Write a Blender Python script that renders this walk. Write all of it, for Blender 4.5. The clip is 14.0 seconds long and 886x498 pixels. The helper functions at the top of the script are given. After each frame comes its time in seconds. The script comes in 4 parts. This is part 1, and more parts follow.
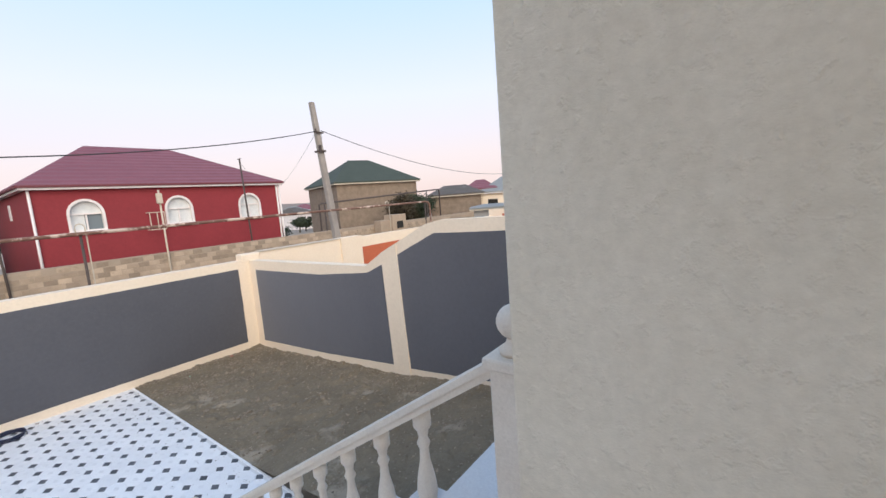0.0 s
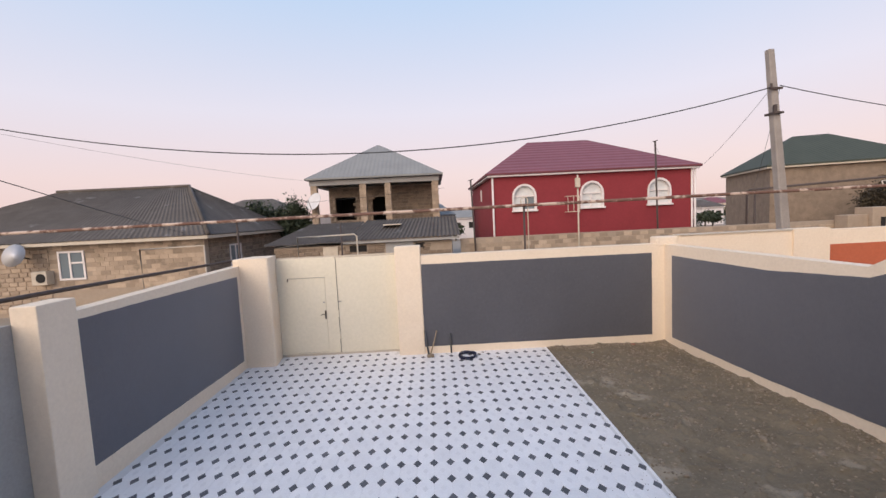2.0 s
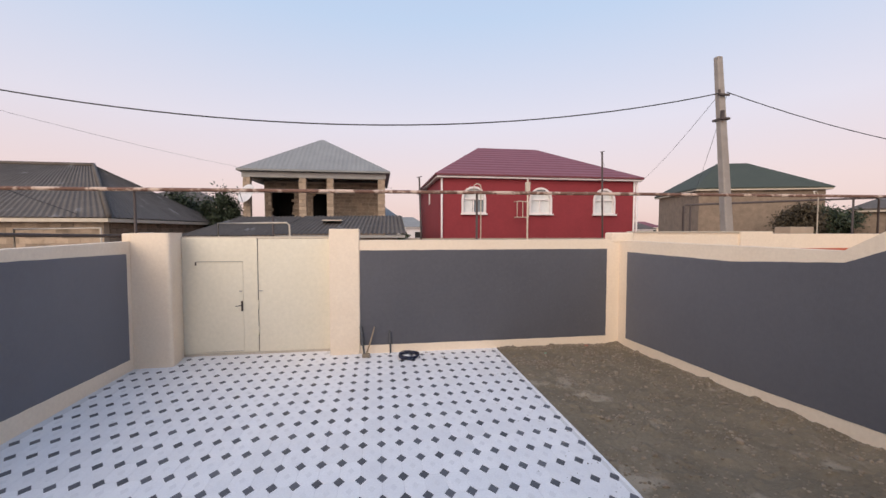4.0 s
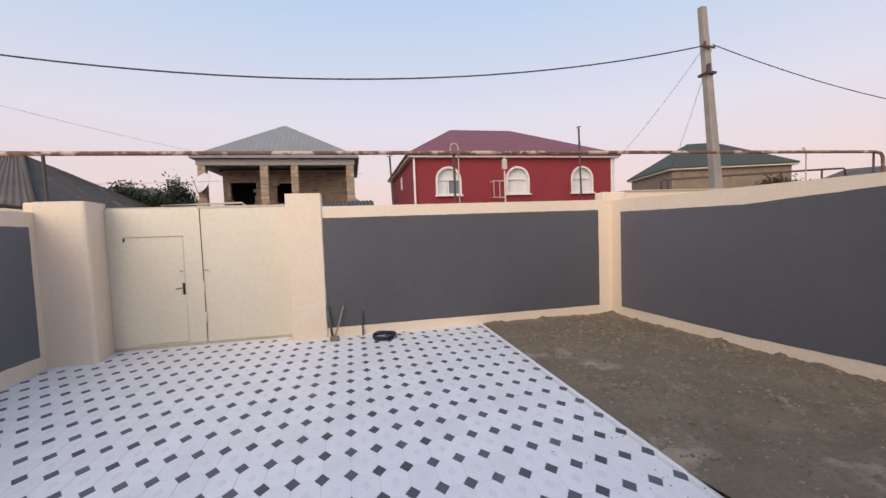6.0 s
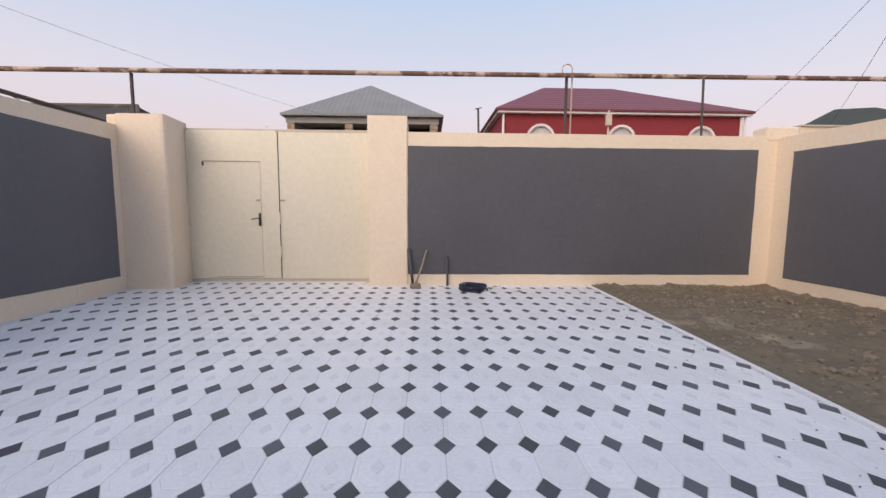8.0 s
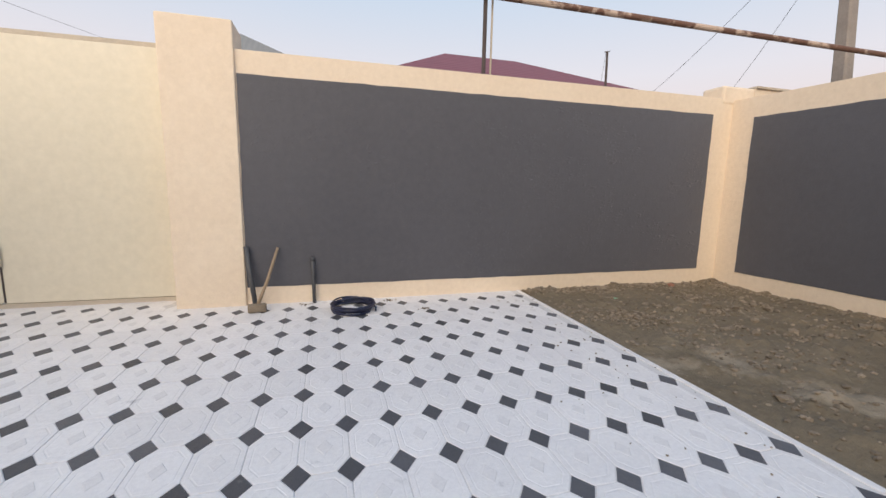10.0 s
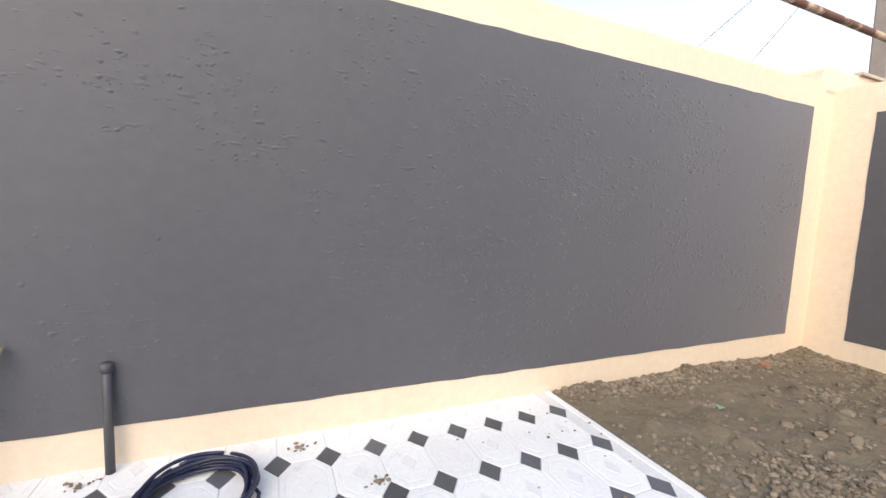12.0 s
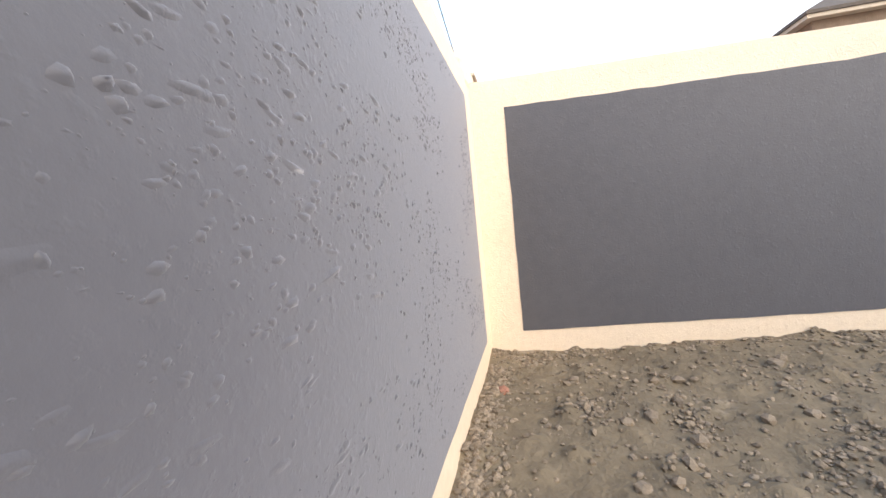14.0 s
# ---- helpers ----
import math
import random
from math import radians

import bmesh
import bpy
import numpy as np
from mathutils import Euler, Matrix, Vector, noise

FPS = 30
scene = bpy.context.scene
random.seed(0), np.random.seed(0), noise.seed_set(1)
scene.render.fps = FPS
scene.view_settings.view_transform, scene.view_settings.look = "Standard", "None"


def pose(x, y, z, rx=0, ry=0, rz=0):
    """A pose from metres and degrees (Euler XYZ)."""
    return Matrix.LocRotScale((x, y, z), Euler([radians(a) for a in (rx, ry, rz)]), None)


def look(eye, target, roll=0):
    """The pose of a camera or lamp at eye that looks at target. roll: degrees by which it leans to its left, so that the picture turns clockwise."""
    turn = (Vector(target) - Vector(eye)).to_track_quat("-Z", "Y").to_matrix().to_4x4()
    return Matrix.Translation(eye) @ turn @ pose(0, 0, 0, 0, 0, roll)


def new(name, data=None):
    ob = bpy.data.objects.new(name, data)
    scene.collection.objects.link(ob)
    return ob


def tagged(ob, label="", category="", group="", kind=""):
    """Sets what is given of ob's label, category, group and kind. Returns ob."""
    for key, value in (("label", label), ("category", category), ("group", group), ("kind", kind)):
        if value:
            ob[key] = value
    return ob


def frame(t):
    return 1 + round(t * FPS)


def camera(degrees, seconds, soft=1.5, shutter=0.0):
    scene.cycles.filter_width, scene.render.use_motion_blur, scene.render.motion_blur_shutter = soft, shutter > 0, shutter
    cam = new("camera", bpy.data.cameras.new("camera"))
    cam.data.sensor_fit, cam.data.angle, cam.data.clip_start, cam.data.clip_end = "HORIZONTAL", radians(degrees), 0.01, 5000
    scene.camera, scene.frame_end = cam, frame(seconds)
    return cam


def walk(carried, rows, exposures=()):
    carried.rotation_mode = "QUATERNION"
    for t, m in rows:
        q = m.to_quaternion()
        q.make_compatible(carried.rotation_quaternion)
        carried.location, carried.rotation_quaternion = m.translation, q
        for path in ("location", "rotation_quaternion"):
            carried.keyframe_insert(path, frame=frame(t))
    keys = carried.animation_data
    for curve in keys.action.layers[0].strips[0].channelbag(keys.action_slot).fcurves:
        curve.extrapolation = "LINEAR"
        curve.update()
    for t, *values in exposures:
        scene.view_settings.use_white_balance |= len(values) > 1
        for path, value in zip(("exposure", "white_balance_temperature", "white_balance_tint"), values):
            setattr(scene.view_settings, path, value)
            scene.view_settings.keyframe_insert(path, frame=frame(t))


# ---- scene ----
cam = camera(95.1, 14.0)
PATH = [
    (0, (-5.774, -11.419, 3.849), (-4.196, -10.215, 3.599), -4.4),
    (0.1, (-5.756, -11.341, 3.856), (-4.324, -9.966, 3.613), -4.1),
    (0.3, (-5.727, -11.148, 3.856), (-4.577, -9.529, 3.618), -3.6),
    (0.5, (-5.713, -10.996, 3.854), (-4.828, -9.217, 3.632), -2.6),
    (0.7, (-5.692, -10.841, 3.822), (-5.034, -8.961, 3.632), -1.8),
    (1, (-5.649, -10.653, 3.824), (-5.251, -8.7, 3.655), -0.7),
    (1.5, (-5.736, -10.426, 3.674), (-5.553, -8.44, 3.53), -2.0),
    (2, (-5.808, -10.13, 3.469), (-5.77, -8.137, 3.31), -2.8),
    (2.5, (-5.827, -9.851, 3.305), (-5.606, -7.867, 3.182), -2.7),
    (3, (-5.816, -9.562, 3.115), (-5.564, -7.584, 2.969), -1.4),
    (5.5, (-5.652, -8.32, 2.227), (-5.258, -6.36, 2.227), 1.5),
    (6, (-5.635, -8.027, 2.042), (-5.205, -6.077, 1.935), -2.1),
    (6.5, (-5.667, -7.735, 1.856), (-5.506, -5.742, 1.804), -0.2),
    (7, (-5.739, -7.449, 1.643), (-5.657, -5.451, 1.645), -2.3),
    (7.5, (-5.817, -7.2, 1.507), (-5.943, -5.206, 1.415), 1.0),
    (8, (-5.834, -6.746, 1.302), (-5.767, -4.757, 1.099), 0.4),
    (8.5, (-5.719, -6.168, 1.24), (-5.327, -4.223, 0.993), 1.3),
    (11, (-5.155, -3.329, 1.252), (-4.475, -1.473, 0.951), 0.8),
    (11.5, (-5.021, -2.719, 1.269), (-4.165, -0.926, 1.043), 0.2),
    (12, (-4.885, -2.181, 1.235), (-4.094, -0.355, 1.036), 2.5),
    (12.5, (-4.698, -1.635, 1.258), (-3.671, 0.071, 1.063), -0.3),
    (13, (-4.411, -1.185, 1.255), (-3.19, 0.385, 1.037), -1.3),
    (13.5, (-4.111, -0.735, 1.211), (-2.485, 0.419, 1.049), -2.7),
    (14, (-3.774, -0.469, 1.221), (-1.826, -0.03, 1.11), -5.6),
]
walk(cam, [(r[0], look(r[1], r[2], r[3])) for r in PATH],
     exposures=[(0.0, 0.22, 6100, 3), (0.6, 0.05, 6550, 11), (8.5, -0.1, 6700, 11), (11.0, 0.22, 6900, 3), (11.5, 0.45, 6700, 4), (12.5, 0.95, 6600, 5), (13.2, 1.12, 6650, 5), (14.0, 1.04, 6600, 5)])

# ---- light: clear dusk sky, low soft glow from behind the house ----
SUN_EL, SUN_AZ = radians(29), radians(212)
world = bpy.data.worlds.new("dusk_sky")
scene.world = world
world.use_nodes = True
wn, wl = world.node_tree.nodes, world.node_tree.links
wn.clear()
w_out, w_bg = wn.new("ShaderNodeOutputWorld"), wn.new("ShaderNodeBackground")
w_sky = wn.new("ShaderNodeTexSky")
w_sky.sky_type, w_sky.sun_disc = "NISHITA", False
w_sky.sun_elevation, w_sky.sun_rotation = SUN_EL, SUN_AZ
w_sc = wn.new("ShaderNodeVectorMath")
w_sc.operation = "SCALE"
w_sc.inputs["Scale"].default_value = 0.07
w_co, w_sep, w_ramp = wn.new("ShaderNodeTexCoord"), wn.new("ShaderNodeSeparateXYZ"), wn.new("ShaderNodeValToRGB")
w_mix = wn.new("ShaderNodeMix")
w_mix.data_type = "RGBA"
w_mix.inputs["Factor"].default_value = 0.8
els = w_ramp.color_ramp.elements
els[0].position, els[0].color = 0.0, (0.86, 0.62, 0.60, 1)
els[1].position, els[1].color = 1.0, (0.30, 0.48, 0.86, 1)
for at, col in ((0.10, (0.93, 0.73, 0.72)), (0.24, (0.86, 0.82, 0.92)), (0.45, (0.60, 0.75, 0.98))):
    e = els.new(at)
    e.color = (*col, 1)
wl.new(w_co.outputs["Generated"], w_sep.inputs[0])
wl.new(w_sep.outputs["Z"], w_ramp.inputs["Fac"])
wl.new(w_sky.outputs["Color"], w_sc.inputs[0])
wl.new(w_sc.outputs["Vector"], w_mix.inputs["A"])
wl.new(w_ramp.outputs["Color"], w_mix.inputs["B"])
wl.new(w_mix.outputs["Result"], w_bg.inputs["Color"])
w_bg.inputs["Strength"].default_value = 1.12
wl.new(w_bg.outputs[0], w_out.inputs["Surface"])
sun = new("sun", bpy.data.lights.new("sun", "SUN"))
sun.data.energy, sun.data.angle, sun.data.color = 3.0, radians(60), (1.0, 0.83, 0.66)
sun.matrix_world = look((-14, -22, 14.5), (0, 0, 0))


# ---- materials ----
def material(name, c1, c2, scale=2.0, rough=0.8, bump=0.2, bscale=40.0, metal=0.0, spots=None, island=0.0, obj=0.0, wave=None, lumps=0.0, detail=6.0):
    """Two-scale noise between c1 and c2, with relief; spots: (colour, scale, threshold); wave: (axis, scale, depth)."""
    m = bpy.data.materials.new(name)
    m.use_nodes = True
    n, l = m.node_tree.nodes, m.node_tree.links
    b = n["Principled BSDF"]
    b.inputs["Roughness"].default_value, b.inputs["Metallic"].default_value = rough, metal
    g = n.new("ShaderNodeNewGeometry")
    pos = g.outputs["Position"]

    def noise_node(s, d=detail):
        t = n.new("ShaderNodeTexNoise")
        t.inputs["Scale"].default_value, t.inputs["Detail"].default_value, t.inputs["Roughness"].default_value = s, d, 0.62
        l.new(pos, t.inputs["Vector"])
        return t.outputs["Fac"]

    def mixed(f, a, bb):
        x = n.new("ShaderNodeMix")
        x.data_type = "RGBA"
        l.new(f, x.inputs["Factor"])
        for key, v in (("A", a), ("B", bb)):
            if isinstance(v, tuple):
                x.inputs[key].default_value = (*v, 1)
            else:
                l.new(v, x.inputs[key])
        return x.outputs["Result"]

    def band(f, lo, hi):
        r = n.new("ShaderNodeMapRange")
        r.inputs["From Min"].default_value, r.inputs["From Max"].default_value = lo, hi
        l.new(f, r.inputs["Value"])
        return r.outputs["Result"]

    col = mixed(band(noise_node(scale), 0.32, 0.68), c1, c2)
    fine = mixed(band(noise_node(scale * 14), 0.25, 0.75), tuple(v * 0.9 for v in c1), tuple(min(v * 1.08, 1) for v in c2))
    mx = n.new("ShaderNodeMix")
    mx.data_type = "RGBA"
    mx.inputs["Factor"].default_value = 0.45
    l.new(col, mx.inputs["A"])
    l.new(fine, mx.inputs["B"])
    col = mx.outputs["Result"]
    if spots:
        col = mixed(band(noise_node(spots[1]), spots[2], spots[2] + 0.08), col, spots[0])
    if island or obj:
        hs = n.new("ShaderNodeHueSaturation")
        src = g.outputs["Random Per Island"] if island else n.new("ShaderNodeObjectInfo").outputs["Random"]
        r = n.new("ShaderNodeMapRange")
        amt = island or obj
        r.inputs["To Min"].default_value, r.inputs["To Max"].default_value = 1 - amt, 1 + amt
        l.new(src, r.inputs["Value"])
        l.new(r.outputs["Result"], hs.inputs["Value"])
        l.new(col, hs.inputs["Color"])
        col = hs.outputs["Color"]
    l.new(col, b.inputs["Base Color"])
    h = noise_node(bscale)
    bp = n.new("ShaderNodeBump")
    bp.inputs["Strength"].default_value, bp.inputs["Distance"].default_value = bump, 0.02
    l.new(h, bp.inputs["Height"])
    last = bp
    if lumps:
        lo = noise_node(bscale * 0.45, 3.0)
        b2 = n.new("ShaderNodeBump")
        b2.inputs["Strength"].default_value, b2.inputs["Distance"].default_value = lumps, 0.012
        l.new(band(lo, 0.56, 0.72), b2.inputs["Height"])
        l.new(bp.outputs["Normal"], b2.inputs["Normal"])
        last = b2
    if wave:
        wv = n.new("ShaderNodeTexWave")
        wv.bands_direction = wave[0]
        wv.inputs["Scale"].default_value = wave[1]
        l.new(pos, wv.inputs["Vector"])
        b3 = n.new("ShaderNodeBump")
        b3.inputs["Strength"].default_value, b3.inputs["Distance"].default_value = 1.0, wave[2]
        l.new(wv.outputs["Fac"], b3.inputs["Height"])
        l.new(last.outputs["Normal"], b3.inputs["Normal"])
        last = b3
    l.new(last.outputs["Normal"], b.inputs["Normal"])
    return m


CREAM = material("cream_paint", (0.76, 0.62, 0.475), (0.81, 0.68, 0.535), 1.3, 0.75, 0.25, 55, lumps=0.2)
GREY = material("grey_paint", (0.060, 0.059, 0.070), (0.080, 0.078, 0.090), 0.9, 0.62, 0.10, 55, lumps=0.10)
gp_ = GREY.node_tree.nodes["Principled BSDF"]
gp_.inputs["Sheen Weight"].default_value, gp_.inputs["Sheen Roughness"].default_value = 0.55, 0.55
gp_.inputs["Sheen Tint"].default_value = (0.80, 0.80, 0.86, 1)
RENDER_GREY = material("bare_render", (0.30, 0.29, 0.28), (0.38, 0.36, 0.34), 2.0, 0.9, 0.4, 40)
PIER = material("pier_plaster", (0.68, 0.59, 0.45), (0.77, 0.68, 0.54), 1.6, 0.8, 0.3, 45, lumps=0.38)
BALUSTER = material("baluster_paint", (0.68, 0.58, 0.47), (0.78, 0.69, 0.58), 6, 0.7, 0.3, 60)
TILE_W = material("white_paving_tile", (0.74, 0.72, 0.73), (0.84, 0.82, 0.81), 3.0, 0.45, 0.15, 90, obj=0.04, spots=((0.55, 0.54, 0.55), 5.0, 0.66))
TILE_WJ = material("white_paving_tile_far", (0.74, 0.72, 0.73), (0.84, 0.82, 0.81), 3.0, 0.45, 0.15, 90, island=0.04, spots=((0.55, 0.54, 0.55), 5.0, 0.66))
TILE_D = material("dark_paving_tile", (0.075, 0.075, 0.085), (0.11, 0.11, 0.12), 5.0, 0.5, 0.2, 80, obj=0.3, spots=((0.3, 0.3, 0.31), 7.0, 0.68))
TILE_DJ = material("dark_paving_tile_far", (0.075, 0.075, 0.085), (0.11, 0.11, 0.12), 5.0, 0.5, 0.2, 80, island=0.3, spots=((0.3, 0.3, 0.31), 7.0, 0.68))
TILE_C = material("tile_centre", (0.69, 0.67, 0.68), (0.79, 0.77, 0.76), 4.0, 0.5, 0.15, 90)
GROUT = material("grout", (0.62, 0.60, 0.60), (0.72, 0.70, 0.69), 6.0, 0.9, 0.3, 80)
DIRT = material("dry_soil", (0.125, 0.096, 0.062), (0.235, 0.188, 0.128), 1.3, 0.95, 1.0, 26, spots=((0.32, 0.265, 0.195), 1.1, 0.57), detail=10)
STONE = material("rubble", (0.15, 0.115, 0.083), (0.30, 0.24, 0.175), 9.0, 0.9, 0.6, 60, island=0.35)
GATE = material("gate_paint", (0.67, 0.61, 0.48), (0.73, 0.66, 0.53), 0.9, 0.42, 0.05, 12)
BRONZE = material("dark_bronze", (0.05, 0.04, 0.035), (0.09, 0.07, 0.06), 30, 0.4, 0.1, 80, metal=0.7)
STEEL = material("worn_steel", (0.30, 0.28, 0.26), (0.42, 0.40, 0.37), 30, 0.45, 0.1, 80, metal=0.6)
RUST = material("rusty_pipe", (0.11, 0.055, 0.04), (0.22, 0.12, 0.085), 4.0, 0.8, 0.5, 60, spots=((0.55, 0.42, 0.34), 2.6, 0.50))
IRON = material("dark_iron", (0.045, 0.035, 0.033), (0.085, 0.06, 0.05), 8.0, 0.7, 0.3, 70)
PALEPIPE = material("pale_pipe", (0.45, 0.38, 0.30), (0.60, 0.52, 0.42), 5.0, 0.7, 0.3, 70)
CONCRETE = material("pole_concrete", (0.24, 0.21, 0.19), (0.36, 0.32, 0.29), 3.0, 0.9, 0.5, 40)
CABLE = material("black_cable", (0.02, 0.02, 0.022), (0.04, 0.04, 0.042), 20, 0.6, 0.05, 60)
HOSE = material("navy_hose", (0.012, 0.014, 0.035), (0.03, 0.035, 0.08), 20, 0.35, 0.05, 60)
WOOD = material("worn_wood", (0.26, 0.18, 0.11), (0.40, 0.30, 0.20), 12, 0.7, 0.3, 70)
PLASTIC = material("grey_plastic_pipe", (0.05, 0.05, 0.056), (0.09, 0.09, 0.095), 12, 0.5, 0.1, 70)
REDWALL = material("crimson_render", (0.21, 0.024, 0.030), (0.255, 0.030, 0.038), 0.8, 0.85, 0.3, 20)
REDROOF = material("maroon_sheet_roof", (0.17, 0.048, 0.06), (0.22, 0.07, 0.085), 1.5, 0.65, 0.1, 10, wave=("Z", 1.5, 0.03))
GREYROOF = material("grey_sheet_roof", (0.20, 0.20, 0.195), (0.27, 0.27, 0.26), 1.0, 0.65, 0.1, 10, wave=("X", 1.2, 0.012))
GREENROOF = material("green_sheet_roof", (0.040, 0.050, 0.038), (0.058, 0.068, 0.052), 1.0, 0.85, 0.1, 10, wave=("X", 1.2, 0.012))
ASBESTOS = material("weathered_asbestos", (0.07, 0.057, 0.048), (0.125, 0.105, 0.09), 1.3, 0.85, 0.5, 20, spots=((0.20, 0.185, 0.175), 0.9, 0.62))
TRIM = material("white_trim", (0.66, 0.60, 0.58), (0.76, 0.70, 0.68), 3.0, 0.6, 0.1, 30)
LIME = material("limestone_block", (0.30, 0.225, 0.16), (0.43, 0.33, 0.245), 2.5, 0.9, 0.6, 25, island=0.22)
LIME_P = material("limestone_piece", (0.30, 0.225, 0.16), (0.43, 0.33, 0.245), 2.5, 0.9, 0.6, 25, obj=0.30, spots=((0.27, 0.21, 0.15), 1.6, 0.58))
# Old limestone, its base colour lowered to carry the porch back wall's shade.
LIMEDARK = material("old_shaded_limestone", (0.15, 0.11, 0.08), (0.28, 0.21, 0.155), 2.5, 0.9, 0.6, 25, island=0.22)
MORTAR = material("mortar", (0.30, 0.235, 0.175), (0.38, 0.30, 0.23), 4, 0.95, 0.4, 40)
# Near-black colour that takes the place of shade in rooms, openings and windows.
DARK = material("shade_black", (0.012, 0.010, 0.009), (0.02, 0.017, 0.015), 3, 0.9, 0.1, 20)
ORANGE = material("brick_orange_paint", (0.42, 0.10, 0.045), (0.50, 0.13, 0.06), 1.2, 0.75, 0.2, 40)
LEAF = material("leaf", (0.018, 0.028, 0.014), (0.05, 0.065, 0.03), 3, 0.7, 0.1, 20, island=0.4)
LEAFDRY = material("dry_leaf", (0.045, 0.035, 0.02), (0.08, 0.06, 0.035), 3, 0.8, 0.1, 20, island=0.4)
BARK = material("bark", (0.05, 0.038, 0.028), (0.09, 0.07, 0.05), 8, 0.9, 0.5, 40)
ROAD = material("dusty_ground", (0.24, 0.20, 0.16), (0.34, 0.29, 0.24), 0.5, 0.95, 0.6, 12)
HILL = material("far_hill", (0.20, 0.19, 0.20), (0.26, 0.24, 0.25), 0.02, 1.0, 0.1, 1)
DISH = material("dish_white", (0.55, 0.53, 0.53), (0.65, 0.63, 0.63), 3, 0.5, 0.05, 30)
GLASS = bpy.data.materials.new("window_glass")
GLASS.use_nodes = True
gb = GLASS.node_tree.nodes["Principled BSDF"]
gb.inputs["Base Color"].default_value, gb.inputs["Roughness"].default_value = (0.16, 0.19, 0.21, 1), 0.08
CURTAIN = material("window_curtain", (0.55, 0.55, 0.55), (0.70, 0.70, 0.68), 6, 0.8, 0.2, 30)


# ---- mesh helpers ----
class Geo:
    def __init__(self):
        self.v, self.f = [], []

    def add(self, vs, fs):
        o = len(self.v)
        self.v += [tuple(p) for p in vs]
        self.f += [tuple(i + o for i in q) for q in fs]
        return self

    def box(self, x0, x1, y0, y1, z0, z1, ch=0.0):
        if ch <= 0:
            vs = [(x, y, z) for z in (z0, z1) for y in (y0, y1) for x in (x0, x1)]
            return self.add(vs, [(0, 2, 3, 1), (4, 5, 7, 6), (0, 1, 5, 4), (2, 6, 7, 3), (0, 4, 6, 2), (1, 3, 7, 5)])
        b = bmesh.new()
        bmesh.ops.create_cube(b, size=1, matrix=Matrix.Translation(((x0 + x1) / 2, (y0 + y1) / 2, (z0 + z1) / 2)) @ Matrix.Diagonal((x1 - x0, y1 - y0, z1 - z0, 1)))
        bmesh.ops.bevel(b, geom=b.edges[:], offset=ch, segments=2, affect="EDGES", profile=0.5)
        self.bm(b)
        return self

    def bm(self, b):
        b.verts.index_update()
        self.add([v.co[:] for v in b.verts], [[v.index for v in f.verts] for f in b.faces])
        b.free()
        return self

    def prism(self, pts, d):
        """A flat outline of 3D points, pushed along d."""
        n, d = len(pts), Vector(d)
        a = [Vector(p) for p in pts]
        return self.add(a + [p + d for p in a], [tuple(range(n))[::-1], tuple(range(n, 2 * n))] + [(i, (i + 1) % n, n + (i + 1) % n, n + i) for i in range(n)])

    def tube(self, path, r, n=10, r2=None):
        path = [Vector(p) for p in path]
        rings, m = [], len(path)
        up = Vector((0, 0, 1))
        for i, p in enumerate(path):
            d = (path[min(i + 1, m - 1)] - path[max(i - 1, 0)]).normalized()
            a = d.cross(up if abs(d.z) < 0.95 else Vector((1, 0, 0))).normalized()
            b = d.cross(a)
            rr = r if r2 is None else r + (r2 - r) * i / (m - 1)
            rings.append([p + rr * (math.cos(t) * a + math.sin(t) * b) for t in (2 * math.pi * k / n for k in range(n))])
        vs = [v for ring in rings for v in ring]
        fs = [(i * n + k, i * n + (k + 1) % n, (i + 1) * n + (k + 1) % n, (i + 1) * n + k) for i in range(m - 1) for k in range(n)]
        fs += [tuple(range(n))[::-1], tuple(range((m - 1) * n, m * n))]
        return self.add(vs, fs)

    def lathe(self, profile, x, y, z, n=16):
        vs = [(x + r * math.cos(2 * math.pi * k / n), y + r * math.sin(2 * math.pi * k / n), z + h) for r, h in profile for k in range(n)]
        m = len(profile)
        fs = [(i * n + k, i * n + (k + 1) % n, (i + 1) * n + (k + 1) % n, (i + 1) * n + k) for i in range(m - 1) for k in range(n)]
        fs += [tuple(range(n))[::-1], tuple(range((m - 1) * n, m * n))]
        return self.add(vs, fs)


def mesh(name, geo, mat, smooth=False):
    me = bpy.data.meshes.new(name)
    me.from_pydata(geo.v, [], geo.f)
    if smooth:
        me.polygons.foreach_set("use_smooth", [True] * len(me.polygons))
    me.update()
    me.materials.append(mat)
    return me


def part(name, geo, mat, parent, label="", smooth=False, kind=""):
    """One mesh under a thing; the outline is given in the world."""
    base = WORLD_AT.get(parent.name, Vector((0, 0, 0)))
    geo.v = [tuple(Vector(p) - base) for p in geo.v]
    ob = new(name, mesh(name, geo, mat, smooth))
    ob.parent = parent
    WORLD_AT[ob.name] = base
    return tagged(ob, label=label, kind=kind)


WORLD_AT = {}


def thing(name, at, label, category, group="", kind=""):
    e = new(name)
    e.location = at
    e.empty_display_size = 0.1
    WORLD_AT[e.name] = Vector(at)
    return tagged(e, label, category, group, kind)


def single(name, geo, mat, label, category, group="", kind="", smooth=False):
    base = Vector((sum(p[0] for p in geo.v) / len(geo.v), sum(p[1] for p in geo.v) / len(geo.v), min(p[2] for p in geo.v)))
    geo.v = [tuple(Vector(p) - base) for p in geo.v]
    ob = new(name, mesh(name, geo, mat, smooth))
    ob.location = base
    WORLD_AT[ob.name] = base
    return tagged(ob, label, category, group, kind)


def structure(name, geo, mat, label, category="wall"):
    ob = new(name, mesh(name, geo, mat))
    return tagged(ob, label, category, kind="structure")


